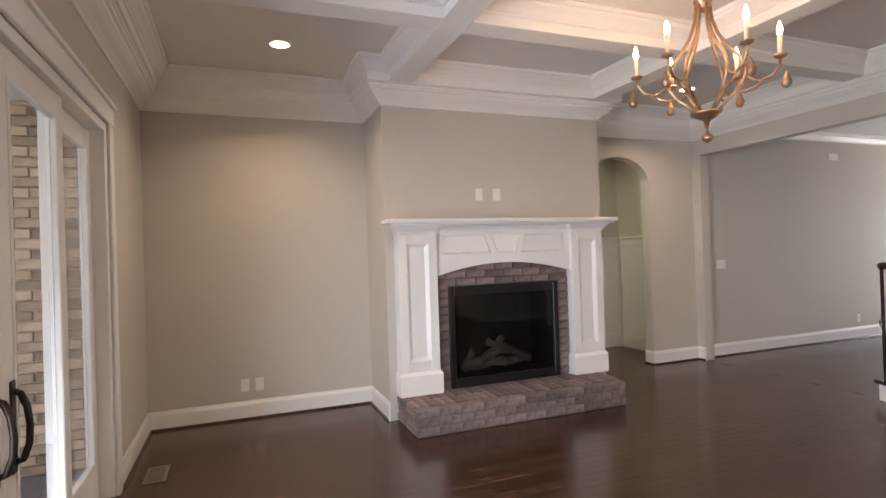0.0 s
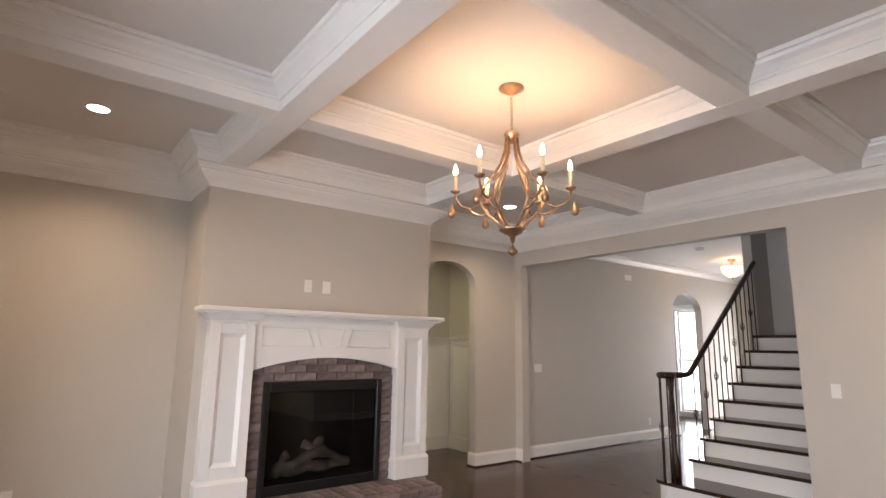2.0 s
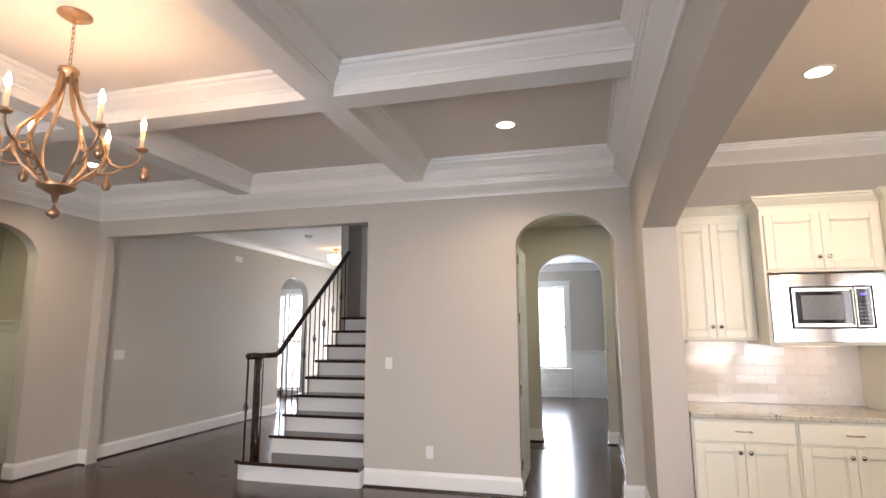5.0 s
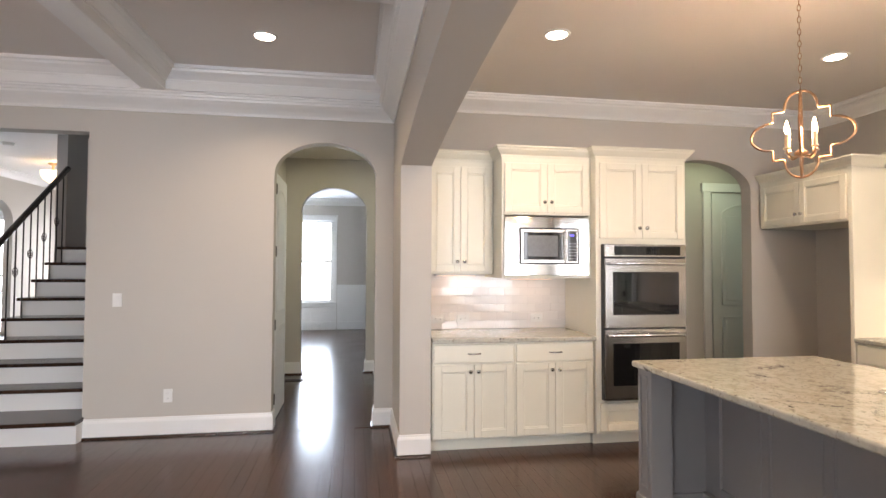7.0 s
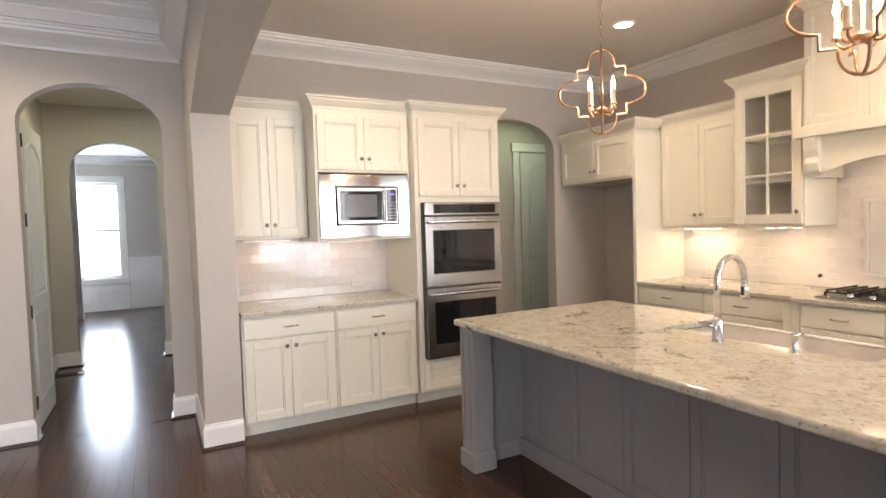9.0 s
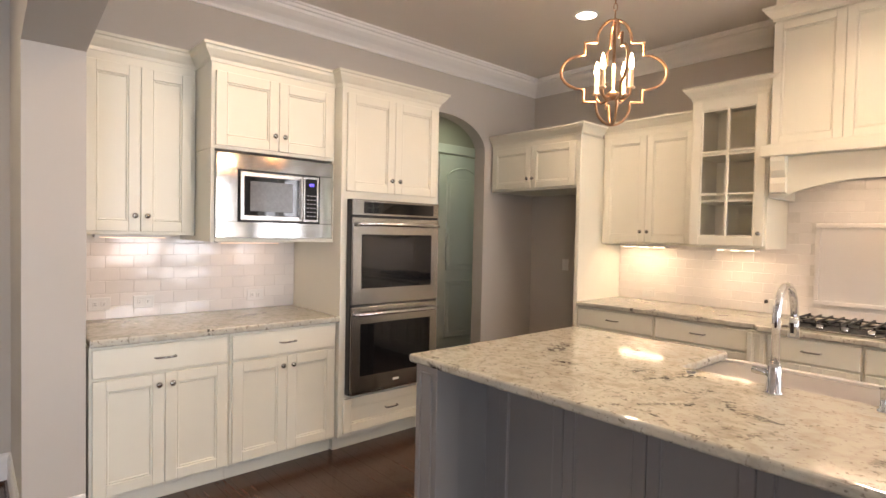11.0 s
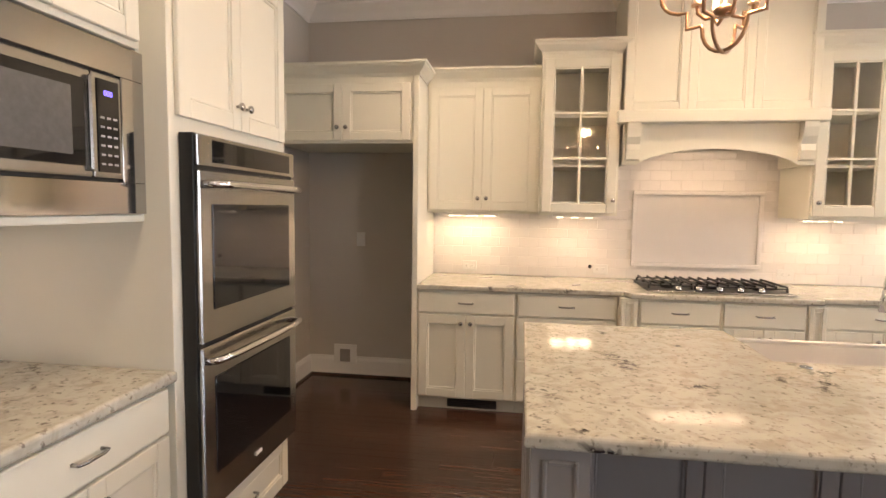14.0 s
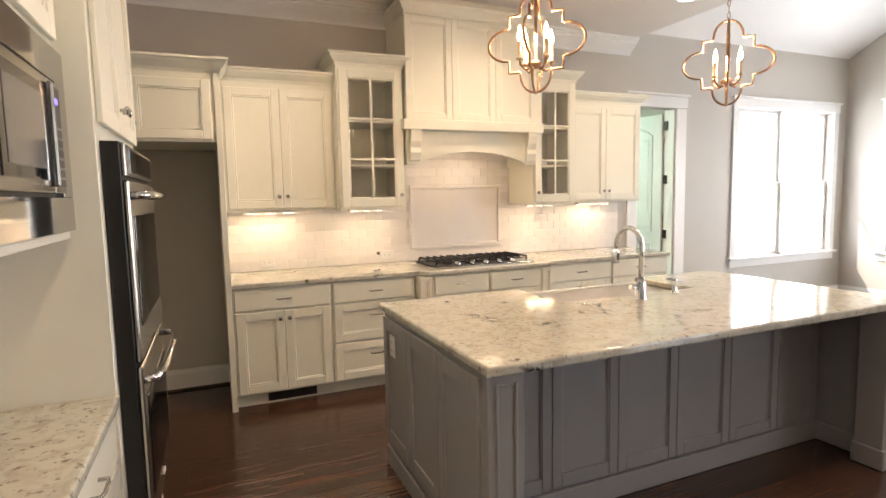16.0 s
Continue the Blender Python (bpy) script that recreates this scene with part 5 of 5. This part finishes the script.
for x in (0.02, 1.13):
    c = [(-0.001, 2.064), (-0.07, 2.064), (-0.07, 2.03), (-0.058, 1.97), (-0.035, 1.92), (-0.045, 1.88), (-0.03, 1.82), (-0.001, 1.81)]
    part("corbel", prism(bmesh.new(), c, 0, x, x + 0.09), CAB, hd, "carved scroll corbel")

# cooktop
ck = thing("cooktop", "black gas cooktop with steel knobs set in the worktop", "cooktop", (2.86, CF + 0.01, 0.926), SOUTH)
part("tray", B(0, 0.035, 0, 0.92, 0.54, 0.012, bevel=0.004), BLACK, ck)
part("front_strip", B(0, 0.015, 0, 0.92, 0.034, 0.012, bevel=0.003), STEEL, ck, "steel front strip")
for k in range(3):
    x0 = 0.015 + k * 0.30
    bm = bmesh.new()
    for q in range(5):
        box(bm, x0 + 0.01 + q * 0.066, 0.11, 0.040, x0 + 0.022 + q * 0.066, 0.52, 0.054, bevel=0.002)
    for y in (0.11, 0.31, 0.508):
        box(bm, x0 + 0.0, y, 0.030, x0 + 0.29, y + 0.012, 0.0395, bevel=0.002)
    for x in (x0 + 0.0, x0 + 0.278):
        for y in (0.11, 0.508):
            box(bm, x, y - 0.0005, 0.012, x + 0.012, y + 0.0125, 0.0295)
    part("grate", bm, BLACK, ck, "black cast iron grate")
    for y in (0.20, 0.42):
        part("burner", lathe(bmesh.new(), [(0.045, 0.012), (0.045, 0.022), (0.03, 0.026), (0.0, 0.027)], x0 + 0.145, y), BLACK, ck)
for k in range(5):
    part("knob", lathe(bmesh.new(), [(0.02, 0.012), (0.022, 0.018), (0.018, 0.04), (0.0, 0.042)], 0.20 + k * 0.13, 0.062, 0, 14), CHROME, ck, "steel control knob")

# under-cabinet strips
for x, y, w in ((4.10, -5.22, 0.42), (3.32, -5.15, 0.32), (1.60, -5.15, 0.30), (0.90, -5.22, 0.42)):
    s = thing("cabinet_light", "lit strip light under the wall cabinet", "strip light", (x, y, 1.424), group="under-cabinet lights")
    part("housing", B(-w / 2, -0.03, -0.016, w / 2, 0.03, 0.0), PLATE, s)
    for q in range(3):
        part("lens", B(-w / 2 + 0.03 + q * w / 3, -0.02, -0.0185, -w / 2 + 0.03 + q * w / 3 + w / 3 - 0.06, 0.02, -0.0165), STRIP, s)
    lamp("strip_light", "AREA", 1.0, look((x, y, 1.40), (x, y - 0.05, 0)), (1.0, 0.74, 0.48), w, 0.05)
for y, w, z in ((-1.47, 0.4, 1.4445), (-2.18, 0.45, 1.4145)):
    s = thing("cabinet_light", "lit strip light under the cabinet", "strip light", (5.36, y, z), group="under-cabinet lights")
    part("housing", B(-0.03, -w / 2, -0.016, 0.03, w / 2, 0.0), PLATE, s)
    part("lens", B(-0.02, -w / 2 + 0.03, -0.0185, 0.02, w / 2 - 0.03, -0.0165), DIM_STRIP, s)
    lamp("strip_light", "AREA", 0.14, look((5.36, y, z - 0.023), (5.41, y, 0)), (1.0, 0.70, 0.45), w, 0.05)

# ---- island ----
isl = thing("island", "grey painted kitchen island with panelled sides", "kitchen island", (1.13, -2.282, 0))
LX = 2.556
part("body", B(0.05, -1.27, 0.10, LX - 0.05, -0.452, 0.884), ISLE, isl)
for x0, x1 in ((0.02, 0.075), (LX - 0.075, LX - 0.02)):
    part("end_panel", B(x0, -1.272, 0.0, x1, -0.165, 0.8845, bevel=0.003), ISLE, isl)
    part("end_base", B(x0 - 0.012, -1.28, 0.0, x1 + 0.012, -0.018, 0.11, bevel=0.005), ISLE, isl)
for x0 in (0.016, LX - 0.166):
    c = part("corner_post", B(x0, -0.17, 0.0, x0 + 0.15, -0.03, 0.8842, bevel=0.003), ISLE, isl)
    leaf_bm = bmesh.new()
    for q in ((x0 + 0.03, 0.17, x0 + 0.042, 0.85), (x0 + 0.108, 0.17, x0 + 0.12, 0.85), (x0 + 0.042, 0.17, x0 + 0.108, 0.182), (x0 + 0.042, 0.838, x0 + 0.108, 0.85)):
        box(leaf_bm, q[0], -0.031, q[1], q[2], -0.020, q[3], bevel=0.004)
    part("moulding", leaf_bm, ISLE, c)
    part("plinth", B(x0 - 0.012, -0.18, 0.0, x0 + 0.162, -0.016, 0.112, bevel=0.006), ISLE, c)
n = 6
pw = 0.39
for k in range(n):
    x0 = 0.076 if k == 0 else 0.04 + k * pw
    pe = 0.04 + (k + 1) * pw
    f = part("front_panel", B(x0 + 0.05, -0.4515, 0.18, pe - 0.05, -0.446, 0.83), ISLE, isl, "grey recessed panel")
    for q in ((x0 + 0.002, 0.12, x0 + 0.055, 0.884), (pe - 0.055, 0.12, pe - 0.002, 0.884)):
        part("stile", B(q[0], -0.4515, q[1], q[2], -0.434, q[3], bevel=0.003), ISLE, f)
    for q in ((x0 + 0.055, 0.12, pe - 0.055, 0.19), (x0 + 0.055, 0.82, pe - 0.055, 0.884)):
        part("rail", B(q[0], -0.4515, q[1], q[2], -0.435, q[3], bevel=0.003), ISLE, f)
    for q in (x0 + 0.055, pe - 0.065):
        part("bead", B(q, -0.446, 0.19, q + 0.010, -0.439, 0.82, bevel=0.003), ISLE, f)
part("front_base", B(0.075, -0.452, 0.0, LX - 0.075, -0.42, 0.115, bevel=0.005), ISLE, isl)
for k in range(3):
    y0 = -1.262 + k * 0.393
    f = part("side_panel", B(LX - 0.0195, y0 + 0.05, 0.2, LX - 0.016, y0 + 0.34, 0.81), ISLE, isl, "grey recessed side panel")
    for q in ((y0, 0.15, y0 + 0.06, 0.86), (y0 + 0.33, 0.15, y0 + 0.39, 0.86)):
        part("stile", B(LX - 0.0195, q[0], q[1], LX - 0.006, q[2], q[3], bevel=0.003), ISLE, f)
    for q in ((y0 + 0.06, 0.15, y0 + 0.33, 0.22), (y0 + 0.06, 0.79, y0 + 0.33, 0.86)):
        part("rail", B(LX - 0.0195, q[0], q[1], LX - 0.0065, q[2], q[3], bevel=0.003), ISLE, f)
SX0, SX1, SY = 1.83, 2.77, -3.10
pts = [(1.128, -2.282), (1.128, -3.592), (SX0, -3.592), (SX0, SY), (SX1, SY), (SX1, -3.592), (3.686, -3.592), (3.686, -2.282)]
counter("worktop", pts, "polished cream granite island top with dark veins")
sk = thing("sink", "white apron-front sink set into the island", "sink", ((SX0 + SX1) / 2, -3.345, 0.66))
hw = (SX1 - SX0) / 2 + 0.006
bm = bmesh.new()
for a in ((-hw, 0.225, 0, hw, 0.245, 0.222), (-hw, -0.25, 0, hw, -0.225, 0.235), (-hw, -0.225, 0, -hw + 0.02, 0.225, 0.222), (hw - 0.02, -0.225, 0, hw, 0.225, 0.222), (-hw + 0.02, -0.225, 0, hw - 0.02, 0.225, 0.02)):
    box(bm, *a, bevel=0.004)
part("basin", bm, SINK, sk)
part("drain", lathe(bmesh.new(), [(0.045, 0.02), (0.045, 0.024), (0.02, 0.024), (0.0, 0.022)]), CHROME, sk)
fa = thing("faucet", "tall chrome gooseneck kitchen faucet", "faucet", (2.37, -2.96, 0.925))
part("base", lathe(bmesh.new(), [(0.03, 0), (0.03, 0.006), (0.024, 0.012), (0.024, 0.10), (0.018, 0.115)]), CHROME, fa)
neck = [(0, 0, 0.10), (0, 0, 0.29)] + [(0, -0.10 + 0.10 * math.cos(math.pi * q / 10), 0.29 + 0.105 * math.sin(math.pi * q / 10)) for q in range(1, 10)] + [(0, -0.205, 0.27)]
part("spout", tube(bmesh.new(), neck, 0.0145, 12), CHROME, fa)
part("spray_head", lathe(bmesh.new(), [(0.016, 0.27), (0.019, 0.235), (0.022, 0.185), (0.0, 0.183)], 0, -0.207), CHROME, fa, "chrome pull-down spray head")
part("spray_button", B(-0.006, -0.186, 0.205, 0.006, -0.182, 0.245), BLACK, fa)
part("lever", tube(bmesh.new(), [(0.02, 0, 0.075), (0.05, 0, 0.075), (0.075, 0, 0.078)], 0.014, 10), CHROME, fa, "chrome side lever")
so = thing("soap_dispenser", "chrome soap dispenser beside the faucet", "soap dispenser", (2.06, -3.02, 0.925))
part("pump", lathe(bmesh.new(), [(0.021, 0), (0.021, 0.006), (0.013, 0.012), (0.013, 0.075), (0.017, 0.08), (0.0, 0.088)]), CHROME, so)
part("nozzle", tube(bmesh.new(), [(0, 0, 0.078), (0, -0.04, 0.080), (0, -0.06, 0.072)], 0.006, 8), CHROME, so)
ds = thing("air_switch", "small chrome push button in the island top", "button", (2.70, -3.02, 0.925))
part("button", lathe(bmesh.new(), [(0.02, 0), (0.02, 0.004), (0.013, 0.006), (0.0, 0.007)]), CHROME, ds)
plate("white outlet on the island side", "outlet", 0, 1, (3.67, -3.40, 0.72))


# ---- doors ----
def panel_door(label, at, turn, w, h, hinges=(), lever_side=0, nm="door_1"):
    """A moulded two-panel door with an arched top panel; local x from the hinge."""
    t = thing(nm, label, "door", at, turn)
    t["kind"] = "structure"
    part("slab", B(0, -0.018, 0.01, w, 0.018, h, bevel=0.003), DOOR, t)
    for s in (-1, 1):
        y = s * 0.018
        for z0, z1, rise in ((0.22, 0.90, 0), (1.05, h - 0.24, 0.10)):
            top = [(0.13 + (w - 0.26) * k / 14, z1 + (rise * math.sin(math.pi * k / 14) if rise else 0)) for k in range(15)] if rise else [(0.13, z1), (w - 0.13, z1)]
            loop = [(x, y, z) for x, z in top] + [(w - 0.13, y, z0), (0.13, y, z0)]
            part("panel_moulding", tube(bmesh.new(), loop, 0.011, 6, True), DOOR, t)
            part("raised_panel", B(0.18, y - 0.004, z0 + 0.05, w - 0.18, y + 0.004, z1 - 0.04, bevel=0.0035), DOOR, t)
    for z in hinges:
        part("hinge", tube(bmesh.new(), [(-0.006, -0.024, z - 0.05), (-0.006, -0.024, z + 0.05)], 0.013, 8), IRON, t, "dark bronze hinge")
    if lever_side < 0:
        return t
    part("lever", lathe(bmesh.new(), [(0.026, 0.018), (0.026, 0.026), (0.012, 0.03), (0.012, 0.05), (0.026, 0.056), (0.028, 0.07), (0.0, 0.076)], w - 0.07, 0, 1.0, 14, "y"), IRON, t, "dark bronze door knob")
    part("lever", lathe(bmesh.new(), [(0.026, -0.018), (0.026, -0.026), (0.012, -0.03), (0.012, -0.05), (0.026, -0.056), (0.028, -0.07), (0.0, -0.076)], w - 0.07, 0, 1.0, 14, "y"), IRON, t, "dark bronze door knob")
    return t


panel_door("pale green-lit panelled door of the pantry passage, shut", (6.60, -4.95, 0), -90, 0.80, 2.44, nm="door_1")
panel_door("pale panelled laundry door standing open", (-0.372, KS - 0.15, 0), -80, 0.74, 2.42, hinges=(0.35, 1.22, 2.1), nm="door_2")
panel_door("white closet door folded open in the hall", (5.835, 0.225, 0), 0, 0.86, 2.42, hinges=(0.25, 0.95, 1.65, 2.25), lever_side=-1, nm="door_3")
fr = thing("laundry_door_frame", "white painted casing round the laundry doorway", "door frame")
fr["kind"] = "structure"
for nm, a in (("casing", (-0.555, KS + 0.001, 0, -0.401, KS + 0.022, 2.46)), ("casing", (0.171, KS + 0.001, 0, 0.30, KS + 0.022, 2.46)), ("head_casing", (-0.57, KS + 0.001, 2.461, 0.32, KS + 0.026, 2.59)),
              ("head_cap", (-0.59, KS + 0.001, 2.591, 0.34, KS + 0.045, 2.615)), ("jamb", (-0.399, KS - 0.14, 0, -0.382, KS + 0.001, 2.459)), ("jamb", (0.152, KS - 0.14, 0, 0.169, KS + 0.001, 2.459))):
    part(nm, B(*a, bevel=0.003), TRIM, fr)
for z in (0.35, 1.02, 1.66, 2.28):
    part("hinge", B(-0.3815, KS - 0.135, z - 0.05, -0.366, KS - 0.085, z + 0.05, bevel=0.003), IRON, fr, "dark bronze hinge")
fr = thing("pantry_door_frame", "white painted casing round the pantry door", "door frame")
fr["kind"] = "structure"
for nm, a in (("casing", (6.585, -4.94, 0, 6.619, -4.84, 2.46)), ("casing", (6.585, -5.86, 0, 6.619, -5.76, 2.46)), ("head_casing", (6.58, -5.88, 2.461, 6.619, -4.82, 2.57))):
    part(nm, B(*a, bevel=0.003), TRIM, fr)

# outlets on the tiled walls
for y in (-1.32, -1.56, -2.28):
    plate("white outlet on the tiled splashback", "outlet", 0, -1, (5.506, y, 1.02), 0.118, 0.078)
for x in (4.13, 3.085, 1.72):
    plate("white outlet on the tiled splashback", "outlet", 1, 1, (x, KS + 0.013, 0.995), 0.118, 0.078)
cs = thing("cable_stub", "short black cable end beside the splashback outlet", "cable", (3.165, KS + 0.0165, 1.015))
part("bushing", lathe(bmesh.new(), [(0.014, 0.0), (0.014, 0.005), (0.009, 0.008), (0.0, 0.009)], n=14, axis="y"), BLACK, cs)
part("cable", tube(bmesh.new(), [(0, 0.006, 0), (0, 0.022, -0.002), (0, 0.030, -0.010)], 0.005, 8), BLACK, cs)
sh = thing("shrub", "small green shrub outside the breakfast window", "shrub", (-2.1, -7.2, -0.2))
bm = bmesh.new()
for k in range(700):
    a, r, z = random.uniform(0, 6.28), random.uniform(0.1, 0.55) * random.uniform(0.5, 1), random.uniform(0.1, 0.95)
    c = Vector((r * math.cos(a) * 1.6, r * math.sin(a), z))
    u, w2 = Vector((random.gauss(0, 1), random.gauss(0, 1), random.gauss(0, 1))).normalized() * 0.05, Vector((random.gauss(0, 1), random.gauss(0, 1), random.gauss(0, 1))).normalized() * 0.025
    bm.faces.new([bm.verts.new(c + d) for d in (-u, w2, u, -w2)])
part("crown", bm, FOLIAGE, sh)
part("stem", tube(bmesh.new(), [(0, 0, 0), (0.03, 0.02, 0.3), (0.0, 0.05, 0.6)], 0.02, 6), IRON, sh)

# ---- pieces: tiles, bricks and boards ----
def piece_mesh(name, sx, sy, sz, bevel, material):
    bm = B(-sx / 2, -sy / 2, -sz / 2, sx / 2, sy / 2, sz / 2, bevel=bevel)
    me = bpy.data.meshes.new(name)
    bm.to_mesh(me)
    bm.free()
    me.materials.append(material)
    return me


MESHES = {}


def piece(name, parent, size, at, bevel, material):
    key = (name, tuple(round(s, 3) for s in size), material.name)
    if key not in MESHES:
        MESHES[key] = piece_mesh(name, *key[1], bevel, material)
    ob = new(name, MESHES[key])
    ob.parent = parent
    ob.matrix_parent_inverse = parent.matrix_world.inverted()
    ob.location = at
    return ob


def joined(name, items, material, label, category):
    """Many small boxes as one mesh: items are (centre, size)."""
    verts, faces = [], []
    for (cx, cy, cz), (sx, sy, sz) in items:
        i = len(verts)
        verts += [(cx + a * sx / 2, cy + b * sy / 2, cz + c * sz / 2) for a in (-1, 1) for b in (-1, 1) for c in (-1, 1)]
        faces += [tuple(i + k for k in q) for q in ((0, 1, 3, 2), (4, 6, 7, 5), (0, 4, 5, 1), (2, 3, 7, 6), (0, 2, 6, 4), (1, 5, 7, 3))]
    me = bpy.data.meshes.new(name)
    me.from_pydata(verts, [], faces)
    me.materials.append(material)
    return tagged(new(name, me), label, category, kind="stuff")


def courses(a0, a1, z0, z1, length, height, joint):
    """Running bond: (centre along, width, centre height, height)."""
    out = []
    z, r = z0, 0
    while z < z1 - 0.01:
        h = min(height, z1 - z)
        a = a0 - (length / 2 if r % 2 else 0)
        while a < a1:
            s, e = max(a, a0), min(a + length - joint, a1)
            if e - s > 0.015:
                out.append(((s + e) / 2, e - s, z + h / 2 - joint / 2, h - joint))
            a += length
        z += height
        r += 1
    return out


# splashbacks
se = setting("splashback_east", B(5.5045, -2.578, 0.926, 5.5195, -1.162, 1.46), GROUT, "white glazed subway tile splashback", "splashback")
for a, w, z, h in courses(-2.577, -1.163, 0.928, 1.44, 0.1535, 0.0775, 0.003):
    piece("tile", se, (0.008, w, h), (5.507, a, z), 0.0012, TILE).rotation_euler = (0, random.gauss(0, 0.005), random.gauss(0, 0.005))
ss = setting("splashback_south", B(0.43, KS + 0.0005, 0.926, 4.434, KS + 0.0145, 2.10), GROUT, "white glazed subway tile splashback", "splashback")
items = courses(0.43, 4.434, 0.928, 1.93, 0.1535, 0.0775, 0.003)
items = [q for q in items if (q[2] < 1.44 or 1.81 < q[0] < 3.0) and not (1.90 < q[0] < 2.86 and 1.04 < q[2] < 1.60)]
near = sorted(items, key=lambda q: -q[0])
for a, w, z, h in near[:290]:
    piece("tile", ss, (w, 0.008, h), (a, KS + 0.012, z), 0.0012, TILE).rotation_euler = (random.gauss(0, 0.005), 0, random.gauss(0, 0.005))
joined("splashback_tiles", [((a, KS + 0.012, z), (w, 0.008, h)) for a, w, z, h in near[290:]], TILE, "white glazed subway tiles past the cooktop", "tiles")
tp = thing("tile_panel", "framed plain tile panel behind the cooktop", "tile panel", (2.38, KS + 0.0145, 1.0))
for q in ((-0.475, 0.03, 0.475, 0.062), (-0.475, 0.588, 0.475, 0.62), (-0.475, 0.062, -0.443, 0.588), (0.443, 0.062, 0.475, 0.588)):
    part("pencil_moulding", B(q[0], 0, q[1], q[2], 0.02, q[3], bevel=0.006, seg=2), TILE, tp)
part("field_tile", B(-0.442, 0, 0.063, 0.442, 0.007, 0.587, bevel=0.0015), TILE, tp)

# hearth and surround bricks
hc = bpy.data.objects["hearth_core"]
for row in range(3):
    z = 0.038 + row * 0.075
    for a, w, _, _ in courses(1.30, 3.414, 0, 0.05, 0.205, 0.05, 0.008) if row % 2 == 0 else courses(1.20, 3.414, 0, 0.05, 0.205, 0.05, 0.008):
        if a - w / 2 < 1.30:
            a, w = (1.30 + a + w / 2) / 2, a + w / 2 - 1.30
        if w > 0.03 and row < 3:
            piece("brick", hc, (w, 0.10, 0.067), (a, 4.148 + random.uniform(-0.003, 0.003), z), 0.006, BRICK)
    for k in range(5):
        y = 4.215 + k * 0.10 + (0.05 if row % 2 else 0)
        if y < 4.62:
            for x in (1.335, 3.378):
                piece("brick", hc, (0.075, 0.092, 0.067), (x, y + 0.035, z), 0.006, BRICK)
for k in range(27):
    piece("brick", hc, (0.070, 0.20, 0.03), (1.34 + k * 0.0787, 4.30, 0.218), 0.006, BRICK)
    piece("brick", hc, (0.070, 0.20, 0.03), (1.34 + k * 0.0787, 4.508, 0.218), 0.006, BRICK)
sc = bpy.data.objects["surround_core"]
for s in (-1, 1):
    for k in range(13):
        z = 0.28 + k * 0.077
        if z < 1.22:
            piece("brick", sc, (0.125, 0.03, 0.068), (2.42 + s * 0.668, BY - 0.027, z), 0.005, BRICK)
for a, w, z, h in courses(1.70, 3.14, 1.205, 1.42, 0.205, 0.072, 0.008):
    piece("brick", sc, (w, 0.03, h), (a, BY - 0.027, z), 0.005, BRICK)

# porch bricks
pb = bpy.data.objects["porch_wall_backing"]
items = courses(-3.4, W - 0.145, -0.02, 2.75, 0.205, 0.076, 0.011)
items.sort(key=lambda q: -q[0])
for a, w, z, h in items[:290]:
    piece("brick", pb, (w, 0.05, h), (a, 4.712 + random.uniform(-0.003, 0.003), z), 0.005, PORCH_BRICK)
joined("porch_bricks", [((a, 4.712, z), (w, 0.05, h)) for a, w, z, h in items[290:]], PORCH_BRICK, "tan bricks of the porch wall", "bricks")

# floor boards, running east to west
rnd = random.Random(5)
boards = []


def lay(x0, x1, y0, y1):
    y = y0
    while y < y1 - 0.005:
        w = min(0.083, y1 - y)
        x = x0 - rnd.choice((0.0, 0.3, 0.6, 0.9, 1.2))
        while x < x1:
            ln = rnd.choice((0.9, 1.2, 1.5, 1.8))
            s, e = max(x, x0), min(x + ln, x1)
            if e - s > 0.02:
                boards.append((s, e, y, w))
            x += ln
        y += 0.083


lay(W - 0.14, 5.66, -5.54, 5.50)
lay(5.66, 14.0, -1.0, 3.0)
lay(5.66, 14.0, 3.0, 8.6)
lay(2.6, 5.66, 5.50, 6.7)
lay(5.52, 6.7, -6.6, -1.0)
lay(-3.64, W - 0.14, -5.54, -0.9)
lay(-0.9, 1.74, -8.2, -5.54)
fl = bpy.data.objects["floor"]
chosen, rest = [], []
for b in boards:
    s, e, y, w = b
    (chosen if len(chosen) < 300 and s > 1.0 and e < 5.6 and (-5.0 < y < -3.6 or -1.9 < y < 0.2 or 2.4 < y < 4.1) and e - s > 0.6 else rest).append(b)
for s, e, y, w in chosen:
    piece("floor_board", fl, (e - s - 0.001, w - 0.0012, 0.012), ((s + e) / 2, y + w / 2, -0.006), 0.0008, FLOOR)
joined("floor_boards", [(((s + e) / 2, y + w / 2, -0.0065 + rnd.uniform(-0.0003, 0.0003)), (e - s - 0.001, w - 0.0012, 0.0125)) for s, e, y, w in rest], FLOOR, "dark stained oak floor boards with a satin finish", "floor boards")
